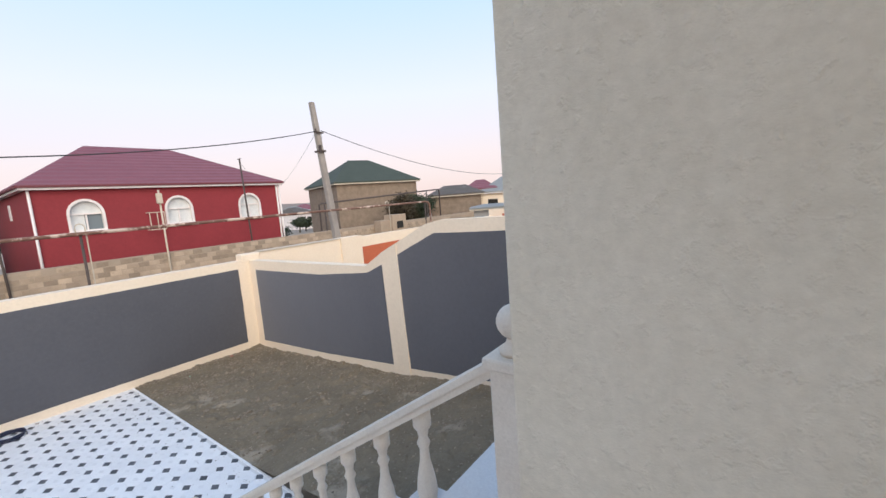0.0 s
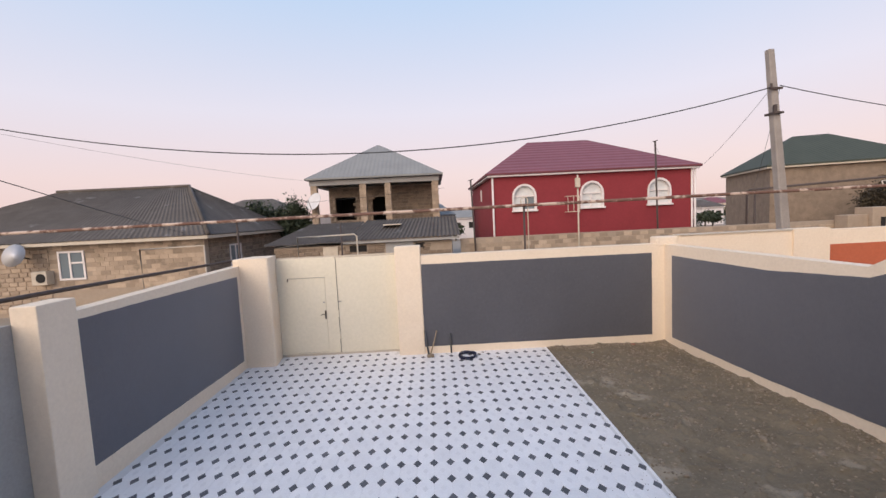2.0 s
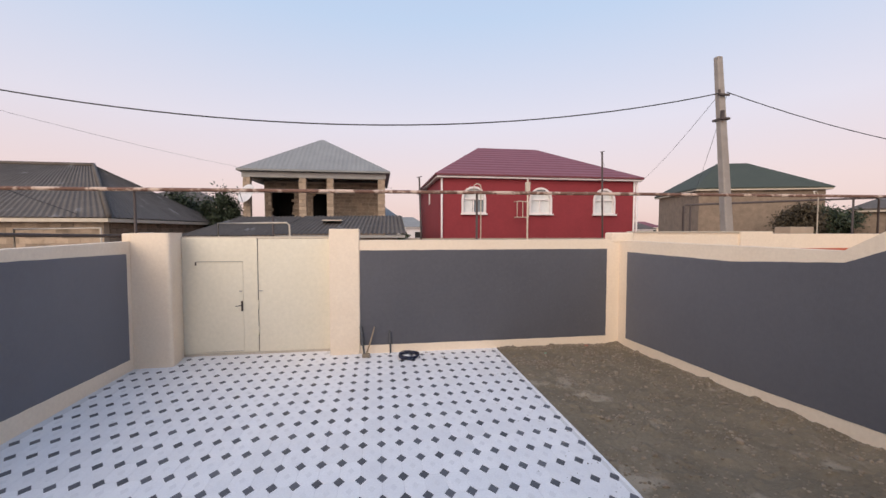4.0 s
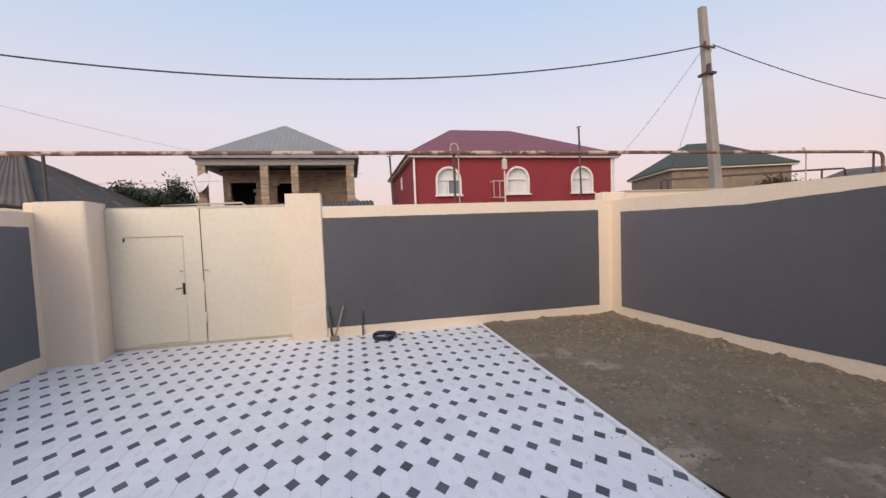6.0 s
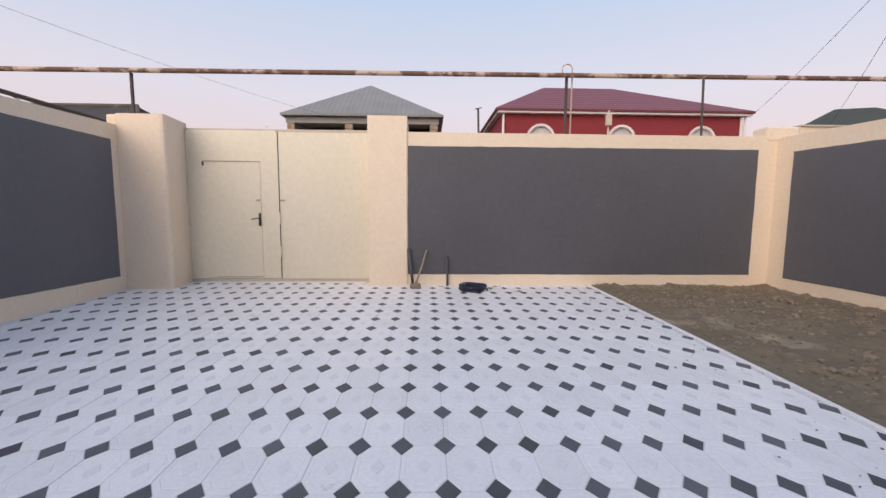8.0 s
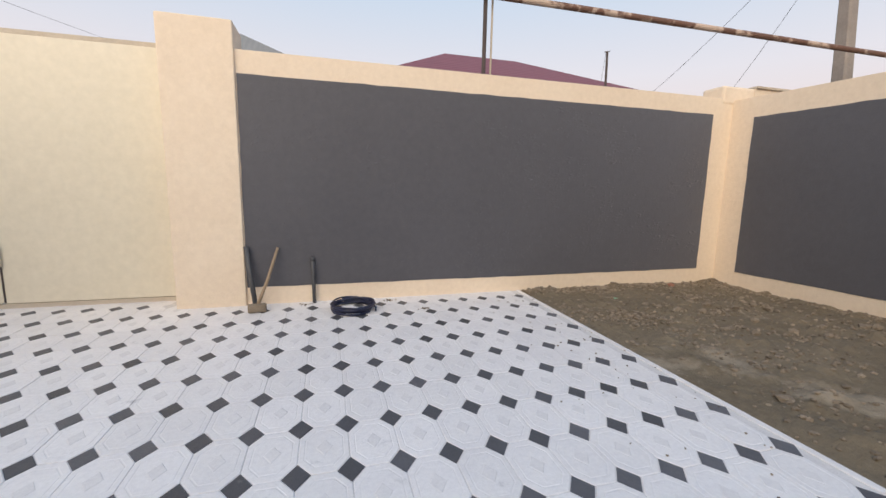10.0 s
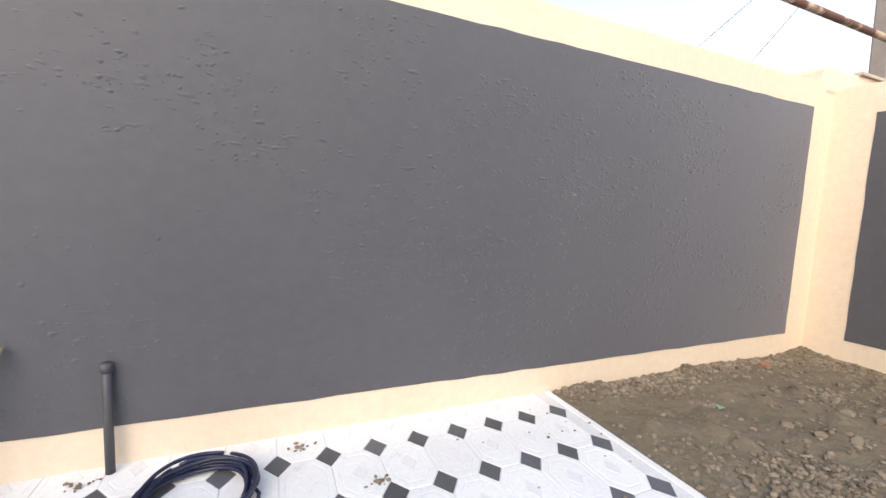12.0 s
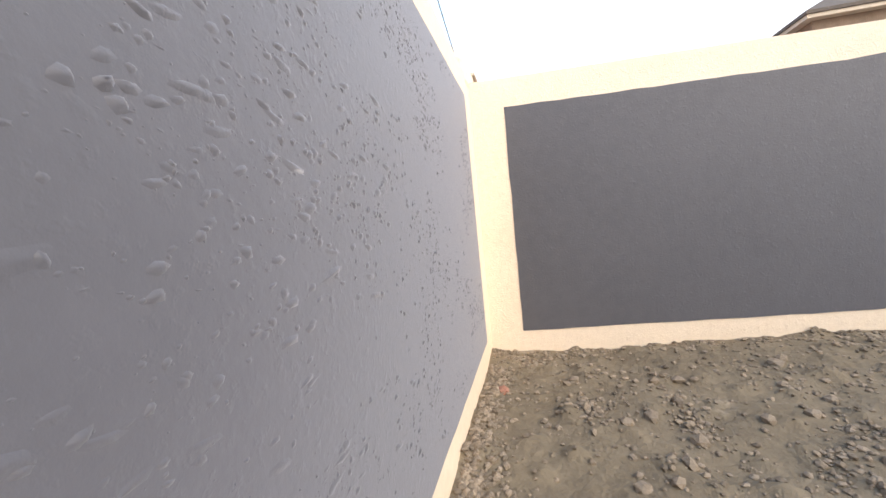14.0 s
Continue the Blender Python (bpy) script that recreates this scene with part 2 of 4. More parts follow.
def rough_block(w, h, d, seed):
    """A worn stone block centred on x and z, its face towards -y."""
    rnd = random.Random(seed)
    j = lambda a: rnd.uniform(-a, a)
    c = min(0.018, 0.6 * d)
    out = [(-w / 2, h / 2), (w / 2, h / 2), (w / 2, -h / 2), (-w / 2, -h / 2)]
    fr = [(x * (1 - 2 * c / w) + j(0.008), -d + j(0.006), z * (1 - 2 * c / h) + j(0.006)) for x, z in out]
    md = [(x + j(0.004), -d + c, z + j(0.004)) for x, z in out]
    bk = [(x, 0.0, z) for x, z in out]
    fs = [(3, 2, 1, 0)]
    for o in (0, 4):
        fs += [(o + i, o + (i + 1) % 4, o + 4 + (i + 1) % 4, o + 4 + i) for i in range(4)]
    return fr + md + bk, fs


def block_field(x0, x1, z0, z1, y, holes=(), w=0.40, h=0.20, seed=1, axis="x", depth=0.03):
    """Staggered stone courses standing proud of the plane y (or of the plane x = y when axis is 'y')."""
    g, rnd = Geo(), random.Random(seed)
    for r in range(int((z1 - z0) / h)):
        z = z0 + h * (r + 0.5)
        x = x0 - (w / 2 if r % 2 else 0)
        while x < x1 - 0.06:
            a, b = max(x, x0), min(x + w * rnd.uniform(0.9, 1.1), x1)
            x = b if x + w < x1 else x1
            mid = (a + b) / 2
            if b - a < 0.06 or any(p < mid < q and s < z < t for p, q, s, t in holes):
                continue
            vs, fs = rough_block(b - a - 0.018, h - 0.018, depth + rnd.uniform(-0.008, 0.012), rnd.random())
            if axis == "x":
                g.add([(mid + vx, y + vy, z + vz) for vx, vy, vz in vs], fs)
            else:
                g.add([(y - vy, mid + vx, z + vz) for vx, vy, vz in vs], fs)
    return g


def hip_roof(x0, x1, y0, y1, ze, zr, rx0, rx1, ry, th=0.10):
    g = Geo()
    lo = [(x0, y0, ze), (x1, y0, ze), (x1, y1, ze), (x0, y1, ze)]
    vs = [(x, y, z - th) for x, y, z in lo] + lo + [(rx0, ry, zr), (rx1, ry, zr)]
    fs = [(3, 2, 1, 0)] + [(i, (i + 1) % 4, 4 + (i + 1) % 4, 4 + i) for i in range(4)]
    fs += [(4, 5, 9, 8), (5, 6, 9), (6, 7, 8, 9), (7, 4, 8)]
    return g.add(vs, fs)


def corrugated(a, b, c, d, waves, amp, rows=6):
    """A wavy sheet between the eave a-b and the ridge d-c."""
    a, b, c, d = map(Vector, (a, b, c, d))
    n = waves * 6
    up = (b - a).cross(d - a).normalized()
    g = Geo()
    vs = []
    for lay in (0, -0.02):
        for r in range(rows + 1):
            t = r / rows
            for i in range(n + 1):
                s = i / n
                p = (a.lerp(b, s)).lerp(d.lerp(c, s), t)
                vs.append(p + up * (amp * math.sin(2 * math.pi * s * waves) + lay - 0.012 * ((r % 2))))
    m = (rows + 1) * (n + 1)
    fs = []
    for r in range(rows):
        for i in range(n):
            q = r * (n + 1) + i
            fs += [(q, q + 1, q + n + 2, q + n + 1), (m + q, m + q + n + 1, m + q + n + 2, m + q + 1)]
    for i in range(n):
        fs += [(i, m + i, m + i + 1, i + 1)]
    return g.add(vs, fs)


# ---- ground ----
g = Geo()
N = 40
gx = [-2500, -400, -120, -60, -30] + [-22 + i for i in range(0, 45)] + [30, 60, 120, 400, 2500]
gy = [-2500, -400, -120, -60, -30] + [-22 + i for i in range(0, 50)] + [40, 60, 120, 400, 2500]
vs = [(x, y, -0.06) for y in gy for x in gx]
nx = len(gx)
structure("ground", g.add(vs, [(j * nx + i, j * nx + i + 1, (j + 1) * nx + i + 1, (j + 1) * nx + i) for j in range(len(gy) - 1) for i in range(nx - 1)]), ROAD, "bare dusty ground of the street and plots", "ground")

# ---- yard walls ----
# street wall, its inner face at y = 0, with the gate opening in it
wn_ = structure("wall_street", Geo().box(-6.20, 0.0, 0.0, 0.30, -0.05, 2.52), CREAM, "cream plastered yard wall beside the gate")


def field(name, pts, d, parent):
    """A flat painted field, 4 mm proud, with slightly wavering hand-painted edges."""
    out = []
    rnd = random.Random(len(pts) * 7 + int(pts[0][1] * 10))
    for i, p in enumerate(pts):
        q = pts[(i + 1) % len(pts)]
        p, q = Vector(p), Vector(q)
        k = max(2, int((q - p).length / 0.15))
        for s in range(k):
            w = p.lerp(q, s / k)
            if s:
                ax = (q - p).normalized().cross(Vector(d).normalized())
                w += ax * rnd.uniform(-0.004, 0.004)
            out.append(w)
    ob = new(name, mesh(name, Geo().prism(out, d), GREY))
    ob.parent = parent
    return tagged(ob, "dark grey painted field with trowel marks")


field("painted_field", [(-6.19, 0.0, 0.185), (-0.325, 0.0, 0.185), (-0.325, 0.0, 2.30), (-6.19, 0.0, 2.30)], (0, -0.005, 0), wn_)
# plaster crumbs and trowel ridges that stick out of the painted field
g = Geo()
rnd = random.Random(4)
for i in range(30000):
    x, z = rnd.uniform(-6.1, -0.4), rnd.uniform(0.25, 2.25)
    thick = noise.noise((x * 1.3, z * 2.6, 2)) + 0.6 * noise.noise((x * 5, z * 9, 4)) + 0.35 * math.exp(-(((x + 3.3) / 1.2) ** 2))
    if thick < rnd.uniform(-0.1, 0.75):
        continue
    size = rnd.random()
    r = 0.0022 + 0.011 * size ** 3.5
    w = r * rnd.uniform(0.9, 2.0) * (2.4 if rnd.random() < 0.16 else 1)
    n = 7
    tilt = rnd.uniform(-0.25, 0.25)
    ring = [(x + w * math.cos(t) * rnd.uniform(0.6, 1.3), z + r * math.sin(t) * rnd.uniform(0.6, 1.3) + tilt * w * math.cos(t)) for t in (2 * math.pi * k / n for k in range(n))]
    h = r * rnd.uniform(0.2, 0.5)
    vs = [(a, -0.0045, b) for a, b in ring] + [(x + (a - x) * 0.35, -0.005 - h * rnd.uniform(0.7, 1.2), z + (b - z) * 0.35 + 0.15 * r) for a, b in ring]
    g.add(vs, [(k, (k + 1) % n, n + (k + 1) % n, n + k) for k in range(n)] + [tuple(range(n, 2 * n))])
part("plaster_crumbs", g, GREY, wn_, kind="stuff", smooth=True)

gp = structure("gate_pillar_east", Geo().box(-6.84, -6.20, -0.03, 0.42, -0.05, 2.77, 0.012), CREAM, "cream plastered square gate pillar", "pillar")
gp = structure("gate_pillar_west", Geo().prism([(-10.557, -0.33, -0.05), (-9.91, -0.33, -0.05), (-9.872, -0.318, -0.05), (-9.853, -0.285, -0.05), (-9.95, 0.42, -0.05), (-10.557, 0.42, -0.05)], (0, 0, 2.73)).box(-10.72, -10.555, -0.31, 0.30, 2.50, 2.675, 0.03), CREAM, "thick cream plastered gate pillar with worn edges", "pillar")
structure("corner_pillar", Geo().box(-0.2, 0.36, -0.012, 0.33, 2.44, 2.69, 0.035), CREAM, "stub of the cream corner pillar", "pillar")

# side wall on the east, not quite square to the street, stepped up along a slope
def east(y, z):
    return (-0.05 * y, y, z)


prof = [(0.30, -0.06), (-12.5, -0.06), (-12.5, 3.50), (-6.70, 3.44), (-6.35, 3.36), (-5.2, 2.82), (-4.63, 2.48), (0.30, 2.50)]
we = structure("wall_east", Geo().prism([east(y, z) for y, z in prof], (0.24, 0, 0)), CREAM, "cream plastered side wall stepping up a slope")
field("painted_field", [east(-0.305, 0.18), east(-0.305, 2.24), east(-3.0, 2.22), east(-4.66, 2.33), east(-5.14, 2.53), east(-5.24, 0.30), east(-3.0, 0.205)], (-0.005, 0, 0), we)
field("painted_field", [east(-5.70, 0.29), east(-5.58, 2.75), east(-6.56, 3.19), east(-12.2, 3.28), east(-12.2, 0.60)], (-0.005, 0, 0), we)
structure("wall_pillar_east", Geo().prism([Vector(east(y, z)) + Vector((0.01, 0, 0)) for y, z in ((-5.25, -0.05), (-5.69, -0.05), (-5.59, 2.99), (-5.15, 2.79))], (-0.035, 0, 0)), CREAM, "flat cream pilaster on the side wall", "pillar")

# side wall at x = -10.55
XL = -10.56
ww = structure("wall_west", Geo().prism([(XL, 0.3, -0.05), (XL, 0.3, 2.52), (XL, -4.83, 2.47), (XL, -4.83, -0.05)], (-0.24, 0, 0)), CREAM, "cream plastered side wall")
field("painted_field", [(XL, -0.46, 0.22), (XL, -4.80, 0.33), (XL, -4.80, 2.36), (XL, -0.46, 2.28)], (0.005, 0, 0), ww)
structure("wall_pillar_west", Geo().box(-10.82, -10.50, -5.36, -4.83, -0.05, 2.66, 0.015), CREAM, "cream pilaster ending the painted side wall", "pillar")
w2 = structure("wall_west_rear", Geo().box(-11.05, -10.81, -12.5, -5.36, -0.05, 2.45), RENDER_GREY, "bare grey rendered wall")
w3 = structure("wall_rear", Geo().box(-11.05, -3.4, -14.3, -14.0, -0.05, 5.4).box(-3.4, 0.24, -12.8, -12.5, -0.05, 3.5), PIER, "plain beige plastered house wall")

# ---- gate ----
gate = thing("metal_gate", (-8.4, 0.33, 0.0), "cream painted double metal gate with a wicket door", "gate")
part("left_leaf", Geo().box(-9.935, -8.44, 0.33, 0.37, 0.05, 2.57, 0.006), GATE, gate)
part("right_leaf", Geo().box(-8.41, -6.84, 0.325, 0.365, 0.05, 2.55, 0.006), GATE, gate)
part("top_rail", Geo().box(-9.935, -6.84, 0.35, 0.40, 2.555, 2.60, 0.004), PALEPIPE, gate, "dark weathered steel top rail")
part("sill", Geo().box(-9.935, -6.84, 0.33, 0.40, -0.03, 0.045, 0.004), PALEPIPE, gate, "dusty steel threshold")
# Solid dark strip imitates the shade in the slit between the leaves.
part("meeting_gap", Geo().box(-8.404, -8.393, 0.316, 0.326, 0.06, 2.55, 0.002), IRON, gate, "dark strip standing in for shade between the leaves")
part("cover_strip", Geo().box(-8.455, -8.405, 0.312, 0.33, 0.06, 2.55, 0.003), GATE, gate)
wick = part("wicket_door", Geo().box(-9.66, -8.71, 0.318, 0.332, 0.09, 2.05, 0.004), GATE, gate)
part("drip_strip", Geo().box(-9.66, -8.71, 0.306, 0.322, 2.052, 2.064, 0.003), STEEL, wick, "thin steel drip strip")
# Darker pieces laid on the door draw the shade of its corner and bottom gaps.
part("corner_gap", Geo().box(-9.672, -9.64, 0.312, 0.320, 1.98, 2.05, 0.002), IRON, wick)
part("bottom_gap", Geo().box(-9.50, -8.71, 0.3165, 0.3185, 0.085, 0.091), STEEL, wick)
part("door_handle", Geo().box(-8.755, -8.715, 0.300, 0.318, 0.97, 1.19, 0.006).tube([(-8.735, 0.305, 1.10), (-8.735, 0.265, 1.10), (-8.775, 0.258, 1.098), (-8.855, 0.258, 1.085)], 0.009, 8), BRONZE, wick, "dark bronze lever handle on a plate", smooth=True)
part("lock", Geo().box(-8.79, -8.73, 0.30, 0.318, 1.395, 1.42, 0.004), STEEL, wick, "small steel bolt")
for z0 in (1.0, 0.42):
    part("hinge", Geo().tube([(-8.395, 0.305, z0), (-8.395, 0.305, z0 + 0.20)], 0.014, 8), GATE, gate, smooth=True)
part("latch", Geo().box(-8.40, -8.31, 0.302, 0.325, 1.40, 1.42, 0.004), STEEL, gate, "small steel bolt")
for z0 in (0.25, 0.95, 1.75):
    part("hinge", Geo().tube([(-9.92, 0.315, z0), (-9.92, 0.315, z0 + 0.10)], 0.014, 8), GATE, gate, smooth=True)

# ---- street furniture: gas pipe, posts, pole, cables ----
pipe = thing("gas_pipe", (-3.4, 0.68, -0.06), "rusty overhead gas pipe with flaking pale paint on iron posts", "pipe")
xs = [-60, -40, -25] + [-18 + i for i in range(28)] + [9.0, 9.2, 9.28]
pts = [(x, 0.68, 3.685 + 0.006 * x + (-0.04 if x > 9.1 else 0) - (0.1 if x > 9.25 else 0)) for x in sorted(xs)] + [(9.3, 0.68, 3.3), (9.3, 0.68, -0.06)]
part("main_pipe", Geo().tube(pts, 0.042, 12), RUST, pipe, smooth=True)
for x in (-17.9, -11.01, -3.385, 9.0):
    part("post", Geo().tube([(x, 0.72, -0.06), (x, 0.72, 3.65 + 0.006 * x)], 0.028, 8), IRON, pipe, "dark iron post", smooth=True)
up = [(-3.27, 0.77, -0.06), (-3.27, 0.77, 3.80)] + [(-3.36 + 0.09 * math.cos(t), 0.77, 3.80 + 0.09 * math.sin(t)) for t in (0.5, 1.0, 1.57, 2.1, 2.6, 3.14)] + [(-3.45, 0.75, 3.70)]
part("riser_pipe", Geo().tube(up, 0.014, 8), PALEPIPE, pipe, "thin pale riser pipe with a hooked top", smooth=True)
lp = thing("loop_pipe", (16, 10, -0.06), "dark iron gas pipe frame bridging a drive", "pipe")
part("bridge", Geo().tube([(9.95, 10, -0.06), (9.95, 10, 4.0), (10.1, 10, 4.06), (20.9, 10, 4.55), (22.2, 10, 4.6), (22.35, 10, 4.5), (22.35, 10, -0.06)], 0.055, 8), IRON, lp, smooth=True)
part("post", Geo().tube([(10.35, 10, -0.06), (10.35, 10, 4.05)], 0.05, 8), IRON, lp, smooth=True)
part("post", Geo().tube([(20.6, 10, -0.06), (20.6, 10, 4.52)], 0.05, 8), IRON, lp, smooth=True)
for x0, y0, z1, r in ((5.42, 10.1, 6.70, 0.045), (-3.9, 9.42, 5.15, 0.04)):
    single("iron_post", Geo().tube([(x0 + 0.1, y0, -0.06), (x0 - 0.06, y0, z1)], r, 8).tube([(x0 - 0.18, y0, z1 - 0.03), (x0 + 0.07, y0, z1 + 0.03)], 0.018, 6), IRON, "slim dark iron post beside the lane", "post", "lane posts", smooth=True)
single("iron_post", Geo().tube([(-10.1, 8.6, -0.06), (-10.1, 8.6, 3.35)], 0.04, 8), IRON, "slim dark iron post beside the street", "post", "lane posts", smooth=True)
mp = thing("meter_post", (1.2, 9.45, -0.06), "pale pipe post with a small meter box", "post")
part("pipe", Geo().tube([(1.2, 9.42, -0.06), (1.2, 9.42, 5.15)], 0.04, 8), PALEPIPE, mp, smooth=True)
part("box", Geo().box(1.06, 1.28, 9.28, 9.42, 4.55, 5.0, 0.015), PALEPIPE, mp)
single("gas_riser", Geo().tube([(6.85, 0.95, -0.06), (6.85, 0.95, 3.76), (6.75, 0.93, 3.88), (6.5, 0.8, 3.86), (6.4, 0.68, 3.75)], 0.016, 8), PALEPIPE, "thin pale gas riser pipe", "pipe", smooth=True)
single("wall_pipe", Geo().tube([(-10.95, -9.0, 2.78), (-10.95, -4.5, 2.72), (-10.95, -2.0, 2.66), (-10.95, 0.9, 2.60), (-10.95, 1.0, 2.5), (-10.95, 1.0, -0.06)], 0.03, 8), IRON, "dark rusty pipe running behind the side wall", "pipe", smooth=True)
# frame of pale pipe in front of the shed
single("pipe_frame", Geo().tube([(-10.9, 5.0, -0.06), (-10.9, 5.0, 2.95), (-8.8, 5.0, 2.98), (-8.7, 5.0, 2.9), (-8.7, 5.0, -0.06)], 0.03, 8), PALEPIPE, "pale yellow pipe frame before the shed", "pipe", smooth=True)
single("pipe_frame", Geo().tube([(-17.4, 6.0, -0.06), (-17.4, 6.0, 2.75), (-14.9, 6.0, 2.8), (-14.9, 6.0, -0.06)], 0.035, 8), PALEPIPE, "pale yellow pipe frame before the brick house", "pipe", smooth=True)

pole = thing("utility_pole", (4.6, 1.28, -0.06), "leaning weathered concrete utility pole", "utility pole")
g = Geo()
b0, b1 = Vector((4.45, 1.28, -0.06)), Vector((3.71, 1.28, 7.62))
vs = []
for k in range(9):
    p, w = b0.lerp(b1, k / 8), 0.15 - 0.065 * k / 8
    c = w * 0.25
    vs += [p + Vector(o) for o in ((-w + c, -w, 0), (w - c, -w, 0), (w, -w + c, 0), (w, w - c, 0), (w - c, w, 0), (-w + c, w, 0), (-w, w - c, 0), (-w, -w + c, 0))]
fs = [(8 * k + i, 8 * k + (i + 1) % 8, 8 * k + 8 + (i + 1) % 8, 8 * k + 8 + i) for k in range(8) for i in range(8)] + [tuple(range(64, 72)), tuple(range(7, -1, -1))]
part("shaft", g.add(vs, fs), CONCRETE, pole)
part("bracket", Geo().box(3.62, 3.98, 1.12, 1.16, 6.52, 6.58, 0.005).tube([(3.66, 1.14, 6.54), (3.66, 1.14, 6.68)], 0.03, 8), IRON, pole, "iron bracket with insulators")
part("clamp", Geo().box(3.74, 4.0, 1.10, 1.46, 5.86, 5.92, 0.005).box(3.70, 3.78, 1.06, 1.14, 5.84, 6.1, 0.01), IRON, pole, "iron clamp band")


def cable(a, b, sag, r, name="overhead_cable", label="black overhead cable sagging from the pole", n=28):
    a, b = Vector(a), Vector(b)
    single(name, Geo().tube([a.lerp(b, k / n) - Vector((0, 0, 4 * sag * (k / n) * (1 - k / n))) for k in range(n + 1)], r, 6), CABLE, label, "cable", "overhead cables", smooth=True)


cable((-25.58, 1.34, 8.87), (3.68, 1.14, 6.58), 2.27, 0.016, n=44)
cable((3.9, 1.14, 6.62), (24.0, 1.6, 5.6), 0.95, 0.012)
cable((3.68, 1.14, 6.58), (8.1, 11.0, 5.3), 0.15, 0.006, label="thin house cable from the pole")
cable((3.95, 1.2, 6.55), (9.5, 9.0, 4.2), 0.2, 0.006, label="thin house cable from the pole")
cable((-17.5, 1.3, 6.3), (-9.0, 15.8, 5.6), 0.3, 0.004, label="thin house cable over the lane")
cable((-13.0, -9.5, 6.1), (-16.8, 8.0, 3.3), 0.15, 0.010, label="thin house cable to the brick house")
cable((-24.0, 11.0, 4.4), (-5.0, 16.0, 5.3), 0.25, 0.008, label="thin house cable behind the roofs")
cable((5.3, 10.1, 6.68), (12.0, 20.0, 6.2), 0.3, 0.005, label="thin wire from the iron post")

# ---- neighbour's yard ----
nb = structure("wall_neighbour_street", Geo().box(0.36, 3.3, 0.0, 0.25, -0.05, 2.69).box(3.3, 4.24, -0.06, 0.3, -0.05, 2.72).box(4.24, 14.0, 0.02, 0.25, -0.05, 2.66), CREAM, "neighbour's cream plastered street wall")
part("painted_field", Geo().box(4.26, 13.4, 0.012, 0.03, 0.3, 2.28), ORANGE, nb, "brick orange painted field")
part("coping", Geo().box(0.36, 3.3, -0.03, 0.28, 2.692, 2.72), PALEPIPE, nb)
nb2 = structure("wall_neighbour_side", Geo().box(14.0, 14.25, -8.6, 0.25, -0.05, 3.0), CREAM, "neighbour's cream far side wall")
part("painted_field", Geo().box(13.985, 14.002, -8.4, -0.6, 0.3, 2.75), ORANGE, nb2, "brick orange painted field")

kiosk = thing("gas_kiosk", (15.5, 9.2, -0.06), "small pale plastered kiosk with a near-black panel as its opening", "kiosk")
part("body", Geo().box(14.9, 16.3, 8.6, 9.45, -0.06, 2.93, 0.02).box(13.9, 14.9, 8.8, 9.45, -0.06, 2.6, 0.02), LIME, kiosk)
# Solid panel on the face; its near-black colour supplies the shade of a hole.
part("opening", Geo().box(15.3, 15.95, 8.585, 8.61, 1.95, 2.45), DARK, kiosk, "near-black square panel giving an opening its shade")

# low stone wall along the lane
lw = structure("wall_lane", Geo().box(-4.55, 30.0, 9.5, 9.75, -0.06, 2.36), MORTAR, "old limestone block lane wall")
blk = {}
rnd = random.Random(11)
cnt = 0
for r in range(5):
    z, x = 1.38 + 0.205 * r, -4.55 - 0.2 * (r % 2)
    while x < 11.0:
        k = rnd.randrange(6)
        if k not in blk:
            vs, fs = rough_block(0.388, 0.192, 0.016, k)
            blk[k] = mesh("stone_block", Geo().add(vs, fs), LIME_P)
        if x > -4.4 and (r < 4 or rnd.random() < 0.85):
            ob = new("stone_block", blk[k])
            ob.location = (x + 0.2, 9.505, z + (0.0 if r < 4 else 0.02))
            ob.parent = lw
        x += 0.40
part("far_masonry", block_field(11.0, 30.0, 1.38, 2.36, 9.5, seed=5), LIME, lw, kind="stuff")


# ---- houses ----
def arched(cx, w, z0, z1, y, n=10):
    r = w / 2
    return [(cx - r, y, z0), (cx + r, y, z0)] + [(cx + r * math.cos(math.pi * k / n), y, z1 - r + r * math.sin(math.pi * k / n)) for k in range(n + 1)]


